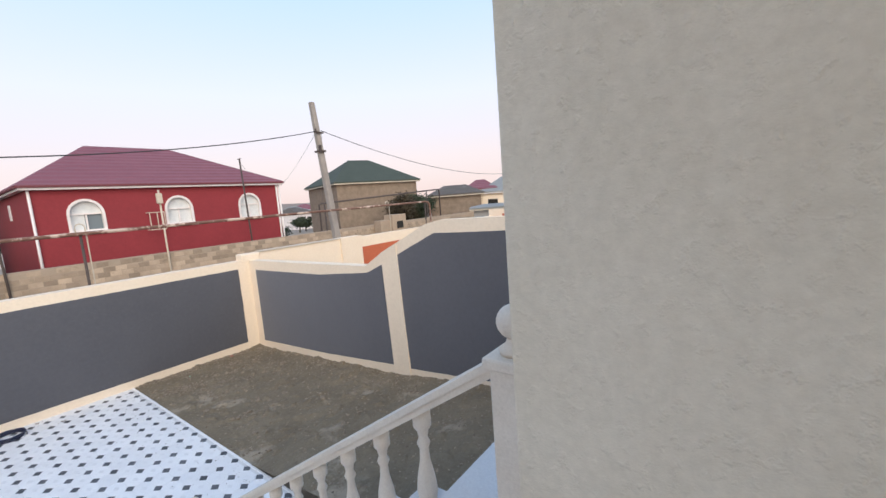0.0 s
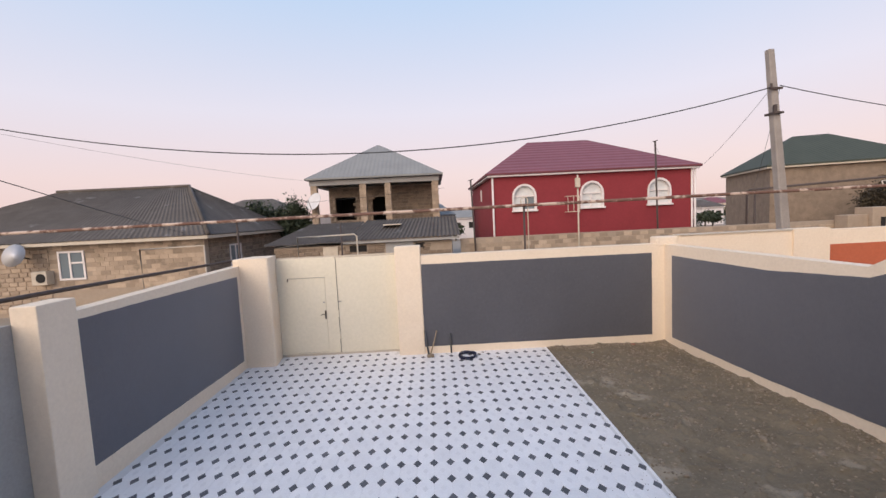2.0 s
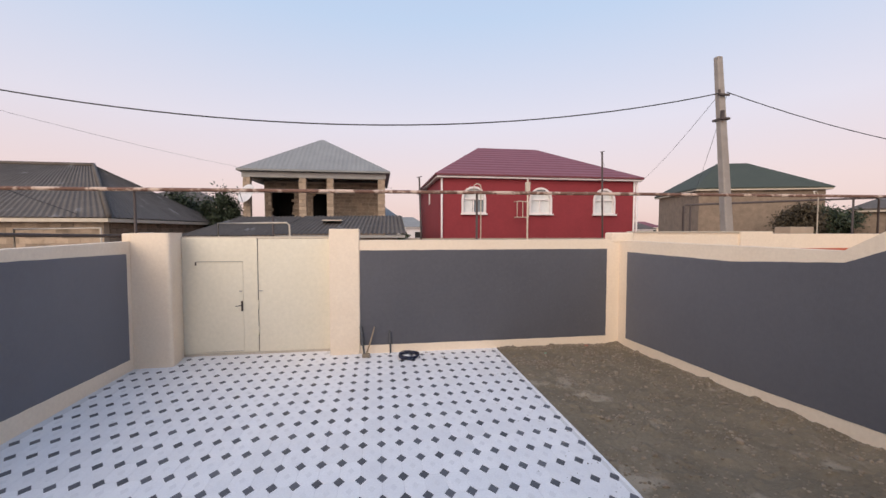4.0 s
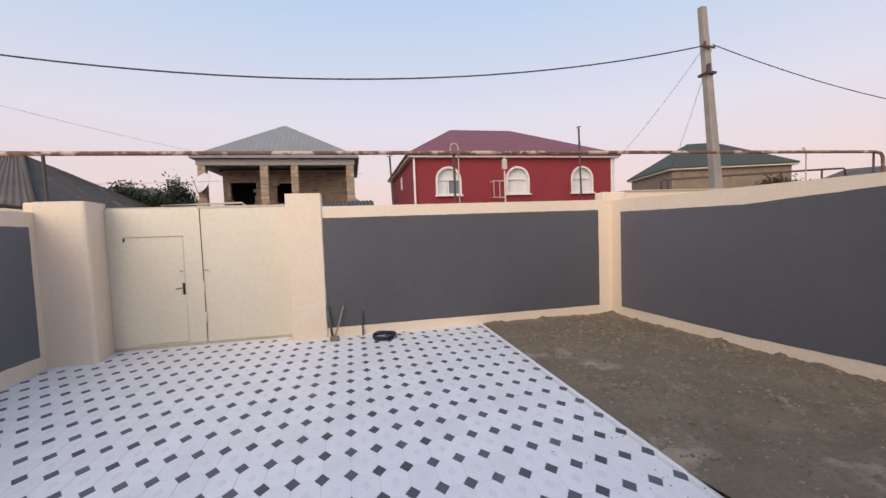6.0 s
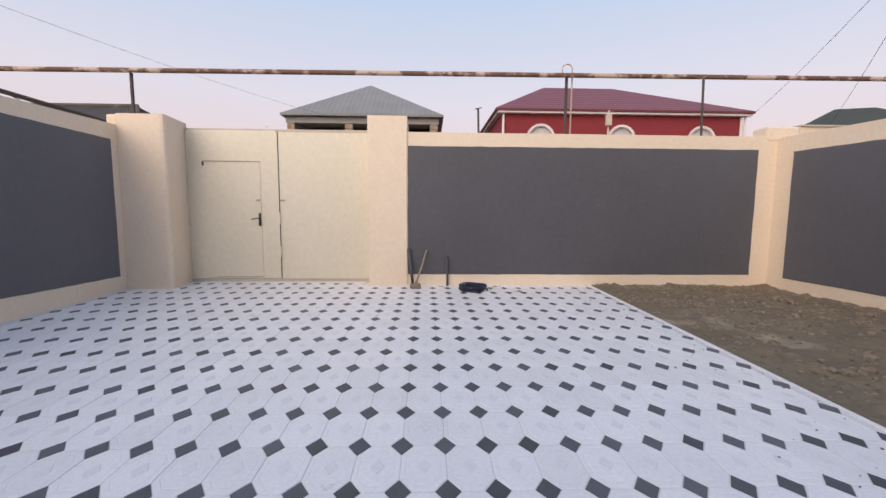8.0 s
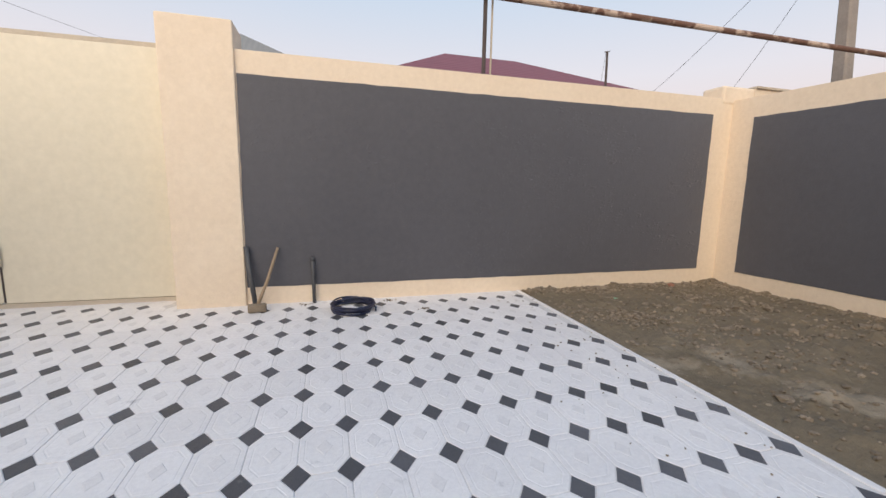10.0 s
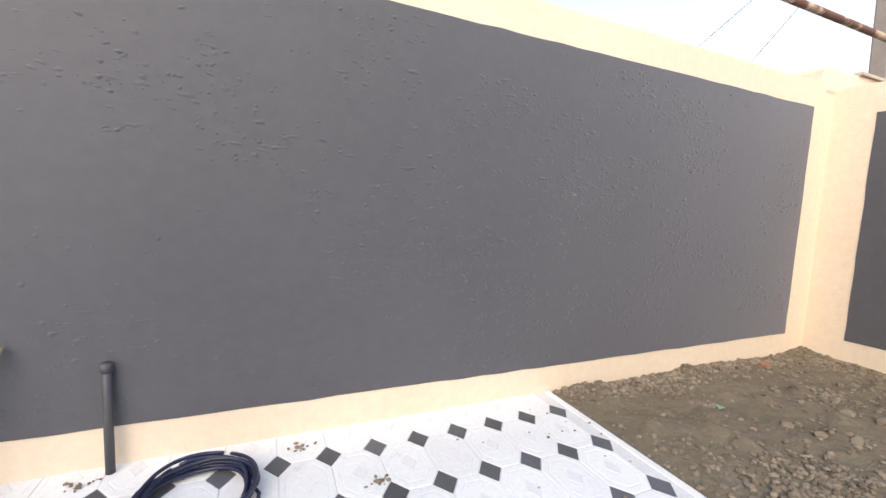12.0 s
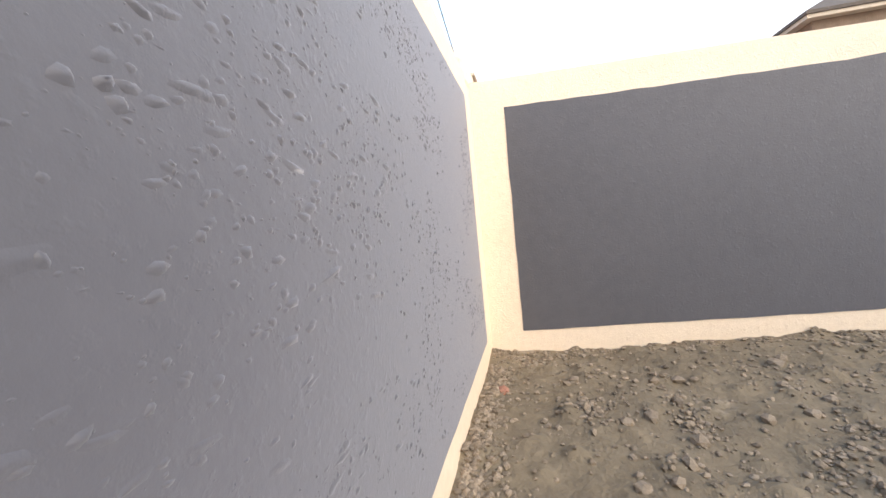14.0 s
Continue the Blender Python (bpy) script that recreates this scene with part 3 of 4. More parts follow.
def red_house():
    Y = 11.2
    h = thing("red_house", (2.7, 16, -0.06), "crimson rendered house with a maroon hip roof and arched windows", "house")
    g = Geo()
    x0, x1, y1 = -2.72, 8.0, 21.4
    wins = [(-1.0, 1.14), (2.58, 1.12), (6.17, 1.14)]
    zb, zt = 3.62, 4.90
    cuts = [x0] + [c + s * w / 2 for c, w in wins for s in (-1, 1)] + [x1]
    for i in range(0, len(cuts), 2):
        part("wall", Geo().box(cuts[i], cuts[i + 1], Y, Y + 0.3, -0.06, 5.45), REDWALL, h)
    for c, w in wins:
        part("wall", Geo().box(c - w / 2, c + w / 2, Y, Y + 0.3, -0.06, zb), REDWALL, h)
        g = Geo()
        arc = arched(c, w, zb, zt, Y)[2:]
        g.prism([(c + w / 2, Y, 5.45)] + arc + [(c - w / 2, Y, 5.45)], (0, 0.3, 0))
        part("arch_wall", g, REDWALL, h)
    part("side_wall", Geo().box(x0, x0 + 0.3, Y + 0.3, y1 - 0.3, -0.06, 5.45), REDWALL, h)
    part("side_wall", Geo().box(x1 - 0.3, x1, Y + 0.3, y1 - 0.3, -0.06, 5.45), REDWALL, h)
    part("rear_wall", Geo().box(x0, x1, y1 - 0.3, y1, -0.06, 5.45), REDWALL, h)
    part("roof", hip_roof(x0 - 0.3, x1 + 0.3, Y - 0.3, y1 + 0.3, 5.56, 7.95, 0.45, 4.3, 16.3), REDROOF, h)
    part("cornice", Geo().box(x0 - 0.22, x1 + 0.22, Y - 0.24, Y + 0.02, 5.37, 5.46, 0.01).box(x0 - 0.22, x0 + 0.02, Y + 0.02, y1, 5.37, 5.46), TRIM, h, "white cornice")
    for x in (x0 + 0.06, x1 - 0.12, x1 + 0.05):
        part("downpipe", Geo().tube([(x, Y - 0.06, 0), (x, Y - 0.06, 5.4)], 0.05, 8), TRIM, h, "white downpipe", smooth=True)
    for i, (c, w) in enumerate(wins):
        win = part("window", Geo().prism(arched(c, w - 0.02, zb + 0.02, zt - 0.01, Y + 0.16), (0, 0.02, 0)), GLASS, h, "arched window with white frame")
        ring_o, ring_i = arched(c, w + 0.14, zb - 0.02, zt + 0.07, Y - 0.04), arched(c, w - 0.06, zb + 0.04, zt - 0.03, Y - 0.04)
        n = len(ring_o)
        fr = Geo()
        for k in range(n):
            a, b = k, (k + 1) % n
            fr.prism([ring_o[a], ring_o[b], ring_i[b], ring_i[a]], (0, 0.18, 0))
        part("frame", fr, TRIM, win)
        part("glazing_bar", Geo().box(c - 0.03, c + 0.03, Y + 0.08, Y + 0.15, zb, 4.32).box(c - w / 2, c + w / 2, Y + 0.08, Y + 0.15, 4.30, 4.37), TRIM, win)
        part("sill", Geo().box(c - w / 2 - 0.12, c + w / 2 + 0.12, Y - 0.14, Y + 0.1, zb - 0.10, zb - 0.02, 0.01), TRIM, win)
        top = [(px, Y + 0.150, pz) for px, py, pz in arched(c, w - 0.06, 4.33, zt - 0.03, Y)]
        part("arch_pane", Geo().prism(top, (0, 0.008, 0)), CURTAIN, win, "milky white arched top pane")
        part("curtain", Geo().box(c - w / 2 + 0.02, c + (w / 2 - 0.02 if i else -0.05), Y + 0.150, Y + 0.158, zb + 0.03, 4.3), CURTAIN, win, "pale curtain")
    cg = Geo()
    for x in (1.15, 1.45, 1.75):
        cg.tube([(x, Y - 0.45, 3.4), (x, Y - 0.45, 4.2)], 0.02, 6)
    for z in (3.4, 4.2):
        cg.tube([(1.15, Y, z), (1.15, Y - 0.45, z), (1.75, Y - 0.45, z), (1.75, Y, z)], 0.022, 6)
    part("air_conditioner_cage", cg, PALEPIPE, h, "small pale iron cage")
    part("side_window", Geo().box(x0 - 0.03, x0 + 0.01, 15.4, 15.9, 4.3, 5.0), TRIM, h, "small white side window")


def grey_house():
    h = thing("unfinished_house", (-9.4, 18, -0.06), "unfinished limestone house with open upper porch and grey roof", "house")
    x0, x1, Y, YB, zf = -13.5, -5.4, 15.8, 18.0, 3.15
    part("lower_wall", Geo().box(x0, x1, Y, 24.0, -0.06, zf), MORTAR, h)
    part("lower_masonry", block_field(x0, x1, 1.2, zf, Y, seed=8), LIMEDARK, h, kind="stuff")
    part("floor_slab", Geo().box(x0 - 0.05, x1 + 0.05, Y - 0.08, YB, zf, zf + 0.15), RENDER_GREY, h)
    holes = [(-12.5, -11.1, 3.55, 5.1), (-9.98, -8.9, 3.3, 5.05)]
    (a0, a1, a2, a3), (b0, b1, b2, b3) = holes
    bw = Geo().box(x0 + 0.6, a0, YB, YB + 0.3, zf, 5.8).box(a0, a1, YB, YB + 0.3, zf, a2).box(a0, a1, YB, YB + 0.3, a3, 5.8).box(a1, b0, YB, YB + 0.3, zf, 5.8)
    bw.box(b0, b1, YB, YB + 0.3, b3, 5.8).box(b1, x1, YB, YB + 0.3, zf, 5.8)
    part("back_wall", bw, MORTAR, h)
    # The porch's shade on this wall is in the darker stone colour.
    part("back_masonry", block_field(x0 + 0.6, x1, zf + 0.15, 5.75, YB, holes, seed=3), LIMEDARK, h, kind="stuff")
    # Room walls are coloured near-black so the doorways read as deep shade.
    part("room", Geo().box(x0 + 0.6, x1, 20.5, 20.8, zf, 5.8).box(x0 + 0.6, x0 + 0.9, YB + 0.3, 20.5, zf, 5.8).box(x1 - 0.3, x1, YB + 0.3, 20.5, zf, 5.8), DARK, h, "room with near-black walls in place of shade")
    for a, b in ((x0, x0 + 0.42), (-10.42, -9.98), (-8.83, -8.42), (x1 - 0.45, x1)):
        p = part("porch_pier", Geo().box(a + 0.03, b - 0.03, Y + 0.03, Y + 0.40, zf + 0.15, 5.78), MORTAR, h)
        pg = block_field(a, b, zf + 0.15, 5.78, Y + 0.03, seed=int(-a * 10), w=0.42)
        part("pier_masonry", pg, LIME, p, kind="stuff")
    part("side_wall", Geo().box(x1 - 0.3, x1, Y + 0.45, YB, zf, 4.2), MORTAR, h)
    part("beam", Geo().box(x0 - 0.05, x1 + 0.05, Y, Y + 0.4, 5.78, 6.10, 0.01).box(x0 - 0.05, x0 + 0.4, Y + 0.4, 24, 5.78, 6.1).box(x1 - 0.4, x1 + 0.05, Y + 0.4, 24, 5.78, 6.1).box(x0 + 0.4, x1 - 0.4, Y + 0.4, 24, 6.0, 6.1), RENDER_GREY, h, "concrete ring beam and slab")
    part("roof", hip_roof(x0 - 0.25, x1 + 0.3, Y - 0.3, 24.3, 6.22, 8.75, -9.6, -9.4, 19.3), GREYROOF, h)
    d = thing("satellite_dish", (-13.2, 15.5, 4.3), "tilted white satellite dish on a porch pier", "satellite dish")
    aim, centre = Vector((-0.45, -0.75, 0.42)).normalized(), Vector((-13.2, 15.35, 4.80))
    dish = [centre - aim * 0.10 * (1 - (r / 0.55) ** 2) for r in (0.02, 0.2, 0.35, 0.45, 0.55)]
    side, up_ = aim.cross(Vector((0, 0, 1))).normalized(), None
    up_ = side.cross(aim)
    rings = []
    for p, r in list(zip(dish, (0.02, 0.2, 0.35, 0.45, 0.55))) + [(q - aim * 0.015, r) for q, r in list(zip(dish, (0.02, 0.2, 0.35, 0.45, 0.55)))[::-1]]:
        rings += [p + side * (r * math.cos(2 * math.pi * k / 20)) + up_ * (r * 1.08 * math.sin(2 * math.pi * k / 20)) for k in range(20)]
    fs = [(20 * j + k, 20 * j + (k + 1) % 20, 20 * j + 20 + (k + 1) % 20, 20 * j + 20 + k) for j in range(9) for k in range(20)]
    part("dish", Geo().add(rings, fs), DISH, d, smooth=True)
    part("arm", Geo().tube([centre - aim * 0.11, (-13.25, 15.75, 4.6), (-13.3, 15.84, 4.45)], 0.03, 6), IRON, d)
    part("feed_arm", Geo().tube([centre - up_ * 0.52, centre + aim * 0.45 - up_ * 0.1], 0.018, 6), IRON, d)


def shed():
    h = thing("lane_shed", (-9.2, 10.2, -0.06), "low rubble shed with a corrugated asbestos roof", "shed")
    part("wall", Geo().box(-13.4, -5.0, 9.1, 12.0, -0.06, 2.35), MORTAR, h)
    holes = [(-9.9, -9.0, 1.95, 2.3), (-5.9, -5.1, 2.0, 2.35), (-8.2, -6.8, 0, 2.4), (-11.2, -10.3, 0, 2.3)]
    part("masonry", block_field(-13.4, -5.0, 0.9, 2.35, 9.1, holes, seed=21, w=0.36, h=0.17), LIMEDARK, h, kind="stuff")
    # Flat near-black panels put in for the shade of gaps below the eave.
    for a, c in ((-9.85, -9.05), (-6.75, -6.3)):
        part("opening", Geo().box(a, c, 9.07, 9.11, 2.0, 2.3), DARK, h, "near-black panel drawing the shade of a gap under the eave")
    part("board", Geo().box(-8.15, -6.85, 9.04, 9.1, 0.2, 2.38, 0.01), RENDER_GREY, h, "grey board door")
    part("board", Geo().box(-11.1, -10.4, 9.04, 9.1, 0.2, 2.32, 0.01), PALEPIPE, h, "pale wooden board")
    part("roof_sheet", corrugated((-13.8, 8.8, 2.50), (-10.2, 8.8, 2.52), (-9.6, 12.4, 3.42), (-12.6, 12.4, 3.38), 18, 0.03), ASBESTOS, h)
    part("roof_sheet", corrugated((-10.15, 8.75, 2.56), (-4.6, 8.75, 2.60), (-4.6, 12.4, 3.50), (-9.5, 12.4, 3.44), 28, 0.03), ASBESTOS, h)
    part("fascia", Geo().box(-10.1, -4.65, 8.82, 8.88, 2.40, 2.52, 0.01), RENDER_GREY, h, "weathered grey fascia board")
    part("loose_sheet", Geo().box(-8.4, -7.5, 10.5, 11.2, 3.16, 3.22, 0.01), PALEPIPE, h, "loose pale sheet on the roof")


def brick_house():
    X1, Y = -16.0, 8.0
    h = thing("limestone_house", (-21, 12, -0.06), "pale limestone block house with a dark corrugated hip roof", "house")
    part("wall", Geo().box(-31, X1, Y, Y + 0.3, -0.06, 3.1).box(X1 - 0.3, X1, Y + 0.3, 17.8, -0.06, 3.1).box(-31, -30.7, Y + 0.3, 17.8, -0.06, 3.1).box(-31, X1, 17.8, 18.1, -0.06, 3.1), MORTAR, h)
    holes = [(-22.45, -21.2, 1.45, 2.8), (-26.2, -25.0, 1.45, 2.8)]
    rr = random.Random(3)
    meshes = []
    for k in range(8):
        vs, fs = rough_block(0.388, 0.190, 0.013, 100 + k)
        meshes.append(mesh("stone_block", Geo().add(vs, fs), LIME_P))
    n = 0
    for r in range(10):
        z, x = 1.12 + 0.2 * r, -22.6 + 0.2 * (r % 2)
        while x < X1 - 0.2:
            if n < 300 and not any(a < x < b and s < z < t for a, b, s, t in holes):
                ob = new("stone_block", meshes[rr.randrange(8)])
                ob.location = Vector((x, Y + 0.003, z)) - WORLD_AT[h.name]
                ob.parent = h
                n += 1
            x += 0.40
    part("far_masonry", block_field(-31, -22.8, 0.1, 3.05, Y, holes, seed=9), LIME, h, kind="stuff")
    part("side_masonry", block_field(Y + 0.3, 17.8, 0.6, 3.05, X1, [(10.0, 11.4, 1.4, 2.6)], seed=10, axis="y"), LIMEDARK, h, kind="stuff")
    for a, b in ((-22.4, -21.25), (-26.15, -25.05)):
        w = part("window", Geo().box(a, b, Y - 0.012, Y + 0.004, 1.5, 2.75), GLASS, h, "window with white frame")
        part("frame", Geo().box(a, b, Y - 0.05, Y - 0.013, 2.68, 2.76).box(a, b, Y - 0.05, Y - 0.013, 1.48, 1.56).box(a, a + 0.08, Y - 0.05, Y - 0.013, 1.56, 2.68).box(b - 0.08, b, Y - 0.05, Y - 0.013, 1.56, 2.68).box((a + b) / 2 - 0.1, (a + b) / 2 - 0.02, Y - 0.05, Y - 0.013, 1.56, 2.68).box((a + b) / 2 - 0.02, b - 0.08, Y - 0.05, Y - 0.013, 2.2, 2.27), TRIM, w)
    w = part("window", Geo().box(X1 + 0.004, X1 + 0.02, 10.1, 11.3, 1.5, 2.55), GLASS, h, "side window with white frame")
    part("frame", Geo().box(X1 + 0.02, X1 + 0.05, 10.1, 10.2, 1.5, 2.55).box(X1 + 0.02, X1 + 0.05, 11.2, 11.3, 1.5, 2.55).box(X1 + 0.02, X1 + 0.05, 10.65, 10.75, 1.5, 2.55).box(X1 + 0.02, X1 + 0.05, 10.1, 11.3, 2.55, 2.62), TRIM, w)
    part("fascia", Geo().box(-31.4, X1 + 0.4, Y - 0.42, Y - 0.36, 3.02, 3.16, 0.01).box(X1 + 0.36, X1 + 0.42, Y - 0.36, 18.4, 3.02, 3.16, 0.01), PALEPIPE, h, "pale fascia board")
    E0, E1, Yf, Yb, ze, zr, ry = -31.5, X1 + 0.45, Y - 0.45, 18.4, 3.2, 5.82, 12.9
    part("roof_front", corrugated((E0, Yf, ze), (E1, Yf, ze), (-19.27, ry, zr), (-26.5, ry, zr), 70, 0.016, 8), ASBESTOS, h)
    part("roof_side", corrugated((E1, Yf, ze), (E1, Yb, ze), (-19.27, ry + 0.02, zr), (-19.27, ry, zr), 40, 0.016, 8), ASBESTOS, h)
    part("roof_rear", Geo().prism([(E1, Yb, ze), (E0, Yb, ze), (-26.5, ry, zr), (-19.27, ry, zr)], (0, 0, -0.03)), ASBESTOS, h)
    part("ridge_cap", Geo().tube([(-26.5, ry, zr + 0.03), (-19.27, ry, zr + 0.03), (E1, Yf, ze + 0.04)], 0.09, 8), ASBESTOS, h, smooth=True)
    d = thing("satellite_dish", (-23.6, 7.6, 2.2), "round pale satellite dish on a house wall", "satellite dish")
    part("dish", Geo().tube([(-23.6, 7.30, 2.72), (-23.6, 7.36, 2.70), (-23.6, 7.42, 2.69)], 0.5, 18, 0.25), DISH, d, smooth=True)
    part("arm", Geo().tube([(-23.6, 7.4, 2.68), (-23.6, 7.97, 2.5)], 0.03, 6), IRON, d)


def far_house(name, label, cx, cy, yaw, w, d, ze, zr, wallm, roofm, ridge, windows=0):
    h = thing(name, (cx, cy, -0.06), label, "house")
    h.rotation_euler = (0, 0, radians(yaw))
    base = Vector((cx, cy, -0.06))

    def p(nm, g, m, parent=h, lb=""):
        ob = new(nm, mesh(nm, g, m))
        ob.parent = parent
        return tagged(ob, lb)
    p("wall", Geo().box(-w / 2, w / 2, -d / 2, d / 2, 0, ze), wallm)
    p("roof", hip_roof(-w / 2 - 0.35, w / 2 + 0.35, -d / 2 - 0.35, d / 2 + 0.35, ze + 0.1, zr, -ridge / 2, ridge / 2, 0), roofm)
    p("eave_trim", Geo().box(-w / 2 - 0.3, w / 2 + 0.3, -d / 2 - 0.3, d / 2 + 0.3, ze - 0.12, ze - 0.005), TRIM if windows else PALEPIPE)
    for k in range(windows):
        x = -w / 2 + w * (k + 0.5) / windows
        wd = p("window", Geo().box(x - 0.5, x + 0.5, -d / 2 - 0.03, -d / 2 + 0.01, ze - 1.6, ze - 0.7), DARK)
    return h


red_house()
grey_house()
shed()
brick_house()
far_house("green_roof_house", "plain limestone house with a dark green hip roof", 24.0, 21.6, -18, 8.6, 8.4, 5.95, 8.5, LIMEDARK, GREENROOF, 2.3)
far_house("white_house", "low cream house with a pale sheet roof", 36.5, 8.6, -62, 9.5, 8.0, 4.1, 6.1, CREAM, GREYROOF, 4.0, 4)
far_house("grey_block_house", "grey block house with a pale sheet roof", 43.5, 6.0, -62, 6.5, 8.0, 5.7, 7.1, RENDER_GREY, GREYROOF, 2.5)
far_house("dark_roof_house", "low house under a dark roof", 28.5, 12.6, -55, 4.8, 6.0, 4.1, 5.1, LIMEDARK, ASBESTOS, 2.2)
far_house("small_maroon_house", "small far house under a maroon roof", 33.5, 12.6, -60, 3.0, 5.0, 4.5, 5.6, CREAM, REDROOF, 1.0)
far_house("far_grey_house", "far small house with a grey roof", -21.5, 27.0, 5, 6.0, 6.0, 4.6, 5.9, LIMEDARK, ASBESTOS, 2.5)
far_house("back_lane_house", "small pale house behind the lane", -6.0, 27.0, 0, 3.4, 5.0, 3.6, 4.9, RENDER_GREY, GREYROOF, 1.2)
far_house("neighbour_house", "neighbour house under a dark overhanging roof", 15.6, -13.2, 0, 8.4, 7.6, 6.6, 9.0, LIMEDARK, ASBESTOS, 2.0)
far_house("roadside_hut", "low grey hut with a flat sheet roof", 22.0, 3.6, -60, 4.5, 3.0, 2.9, 3.2, RENDER_GREY, GREYROOF, 3.0)
far_house("far_pale_house", "far low pale house beyond the lane", 15.5, 33.0, 0, 5.0, 5.0, 3.0, 4.2, CREAM, ASBESTOS, 2.0)
for hx, hy, hw, hz, hr, wm, rm in ((40.6, 60.0, 4.0, 3.0, 4.3, TRIM, ASBESTOS), (67.0, 95.0, 7.0, 3.6, 5.2, CREAM, REDROOF), (53.5, 80.0, 5.0, 3.2, 4.6, LIME, GREYROOF), (-1.5, 55.0, 4.5, 3.2, 4.8, TRIM, GREYROOF), (-4.5, 75.0, 6.0, 3.8, 5.4, LIME, ASBESTOS)):
    far_house("distant_house", "distant small house beyond the lane", hx, hy, 8, hw, 6.0, hz, hr, wm, rm, 2.0, 2)
structure("backdrop_hills", Geo().prism([(-300, 420, -0.06), (-300, 420, 9), (-180, 420, 11), (-60, 420, 8), (40, 420, 10), (160, 420, 13), (300, 420, 10), (420, 420, -0.06)], (0, 20, 0)).prism([(420, -400, -0.06), (420, -300, 9), (420, -120, 12), (420, 40, 9), (420, 160, 14), (420, 300, 9), (420, 420, -0.06)], (20, 0, 0)), HILL, "low hazy hills on the horizon", "hills")


def tree(name, label, x, y, z0, z1, rx, ry, leafm, n, seed, leaf=0.09):
    t = thing(name, (x, y, z0), label, "tree" if "tree" in name else "bush")
    r = random.Random(seed)
    g = Geo()
    hgt = z1 - z0
    g.tube([(x, y, z0), (x + 0.1, y, z0 + hgt * 0.35), (x, y + 0.1, z0 + hgt * 0.6)], 0.13, 8, 0.06)
    cl = []
    for k in range(16):
        a = r.uniform(0, 6.28)
        e = Vector((x + rx * 0.8 * math.cos(a) * r.uniform(0.3, 1), y + ry * 0.8 * math.sin(a) * r.uniform(0.3, 1), z0 + hgt * r.uniform(0.42, 0.88)))
        s = Vector((x, y, z0 + hgt * r.uniform(0.25, 0.5)))
        g.tube([s, s.lerp(e, 0.5) + Vector((0, 0, 0.1)), e], 0.045, 5, 0.012)
        cl.append(e)
    part("trunk", g, BARK, t)
    c = Geo()
    for k in range(n):
        e = r.choice(cl)
        p = e + Vector((r.gauss(0, 0.2 * rx), r.gauss(0, 0.2 * ry), r.gauss(0, 0.065 * hgt)))
        p.z = max(p.z, z0 + 0.1)
        a = Vector((r.uniform(-1, 1), r.uniform(-1, 1), r.uniform(-1, 1))).normalized() * leaf * r.uniform(0.6, 1.5)
        b = a.cross(Vector((r.uniform(-1, 1), r.uniform(-1, 1), r.uniform(-1, 1)))).normalized() * leaf * 0.45
        c.add([p - a, p + b, p + a, p - b], [(0, 1, 2, 3)])
    part("crown", c, leafm, t, kind="stuff")


tree("garden_tree", "dark leafy tree beside the unfinished house", -17.2, 17.6, -0.06, 5.2, 1.7, 1.3, LEAF, 7000, 1, 0.11)
tree("garden_tree", "dark leafy tree beside the unfinished house", -15.0, 17.0, -0.06, 5.1, 1.1, 1.0, LEAF, 5000, 2, 0.1)
tree("dry_bush", "large dark half-dry bush behind the plot wall", 21.4, 13.6, -0.06, 4.5, 1.9, 1.3, LEAFDRY, 12000, 3, 0.1)
tree("dry_bush", "large dark half-dry bush behind the plot wall", 24.2, 13.4, -0.06, 4.5, 2.2, 1.4, LEAF, 12000, 4, 0.1)
tree("low_bush", "low green bush beside the lane", 11.0, 16.5, -0.06, 2.7, 0.9, 0.8, LEAF, 1500, 5)
tree("low_bush", "low green bush beside the lane", 31.5, 16.5, -0.06, 4.0, 2.4, 1.4, LEAF, 2500, 6, 0.14)

for bx, by, bz in ((33.5, 48.0, 2.6), (36.0, 50.0, 2.2), (44.5, 60.0, 3.0), (-2.8, 48.0, 2.4)):
    tree("far_tree", "distant low dark tree beyond the lane", bx, by, -0.06, bz, 1.5, 1.2, LEAF, 900, int(bx * 10), 0.22)

# ---- house stair, porch and balustrade ----
structure("porch", Geo().box(-9.0, -3.6, -14.0, -10.35, 2.36, 2.54).box(-9.0, -6.85, -10.6, -10.40, -0.05, 2.36).box(-4.30, -3.6, -10.6, -10.40, -0.05, 2.36), GROUT, "plain raised porch slab", "porch")
st = structure("stairs", Geo().box(-6.75, -6.55, -10.35, -6.85, -0.05, 0.02), GROUT, "plain straight outside stair", "stairs")
for k in range(13):
    y1 = -10.35 + 0.27 * (k + 1)
    part("step", Geo().box(-6.75, -4.30, y1 - 0.27, y1 + 0.02, 2.54 - 0.18 * (k + 1) - 0.24, 2.54 - 0.18 * (k + 1), 0.01), GROUT, st)
structure("porch_pier", Geo().box(-4.60, -4.36, -12.2, -10.779, 2.54, 5.8, 0.012), PIER, "broad beige plastered porch pier with trowel marks", "pillar")
structure("porch_roof", Geo().box(-9.0, -4.0, -14.0, -11.6, 5.8, 6.0), PIER, "plain porch ceiling slab", "ceiling")

bal = thing("stair_balustrade", (-4.45, -9, 0.0), "cream cast concrete stair balustrade with ball finials", "balustrade")
A, Bp = Vector((-4.40, -10.60, 3.192)), Vector((-4.40, -6.98, 0.784))


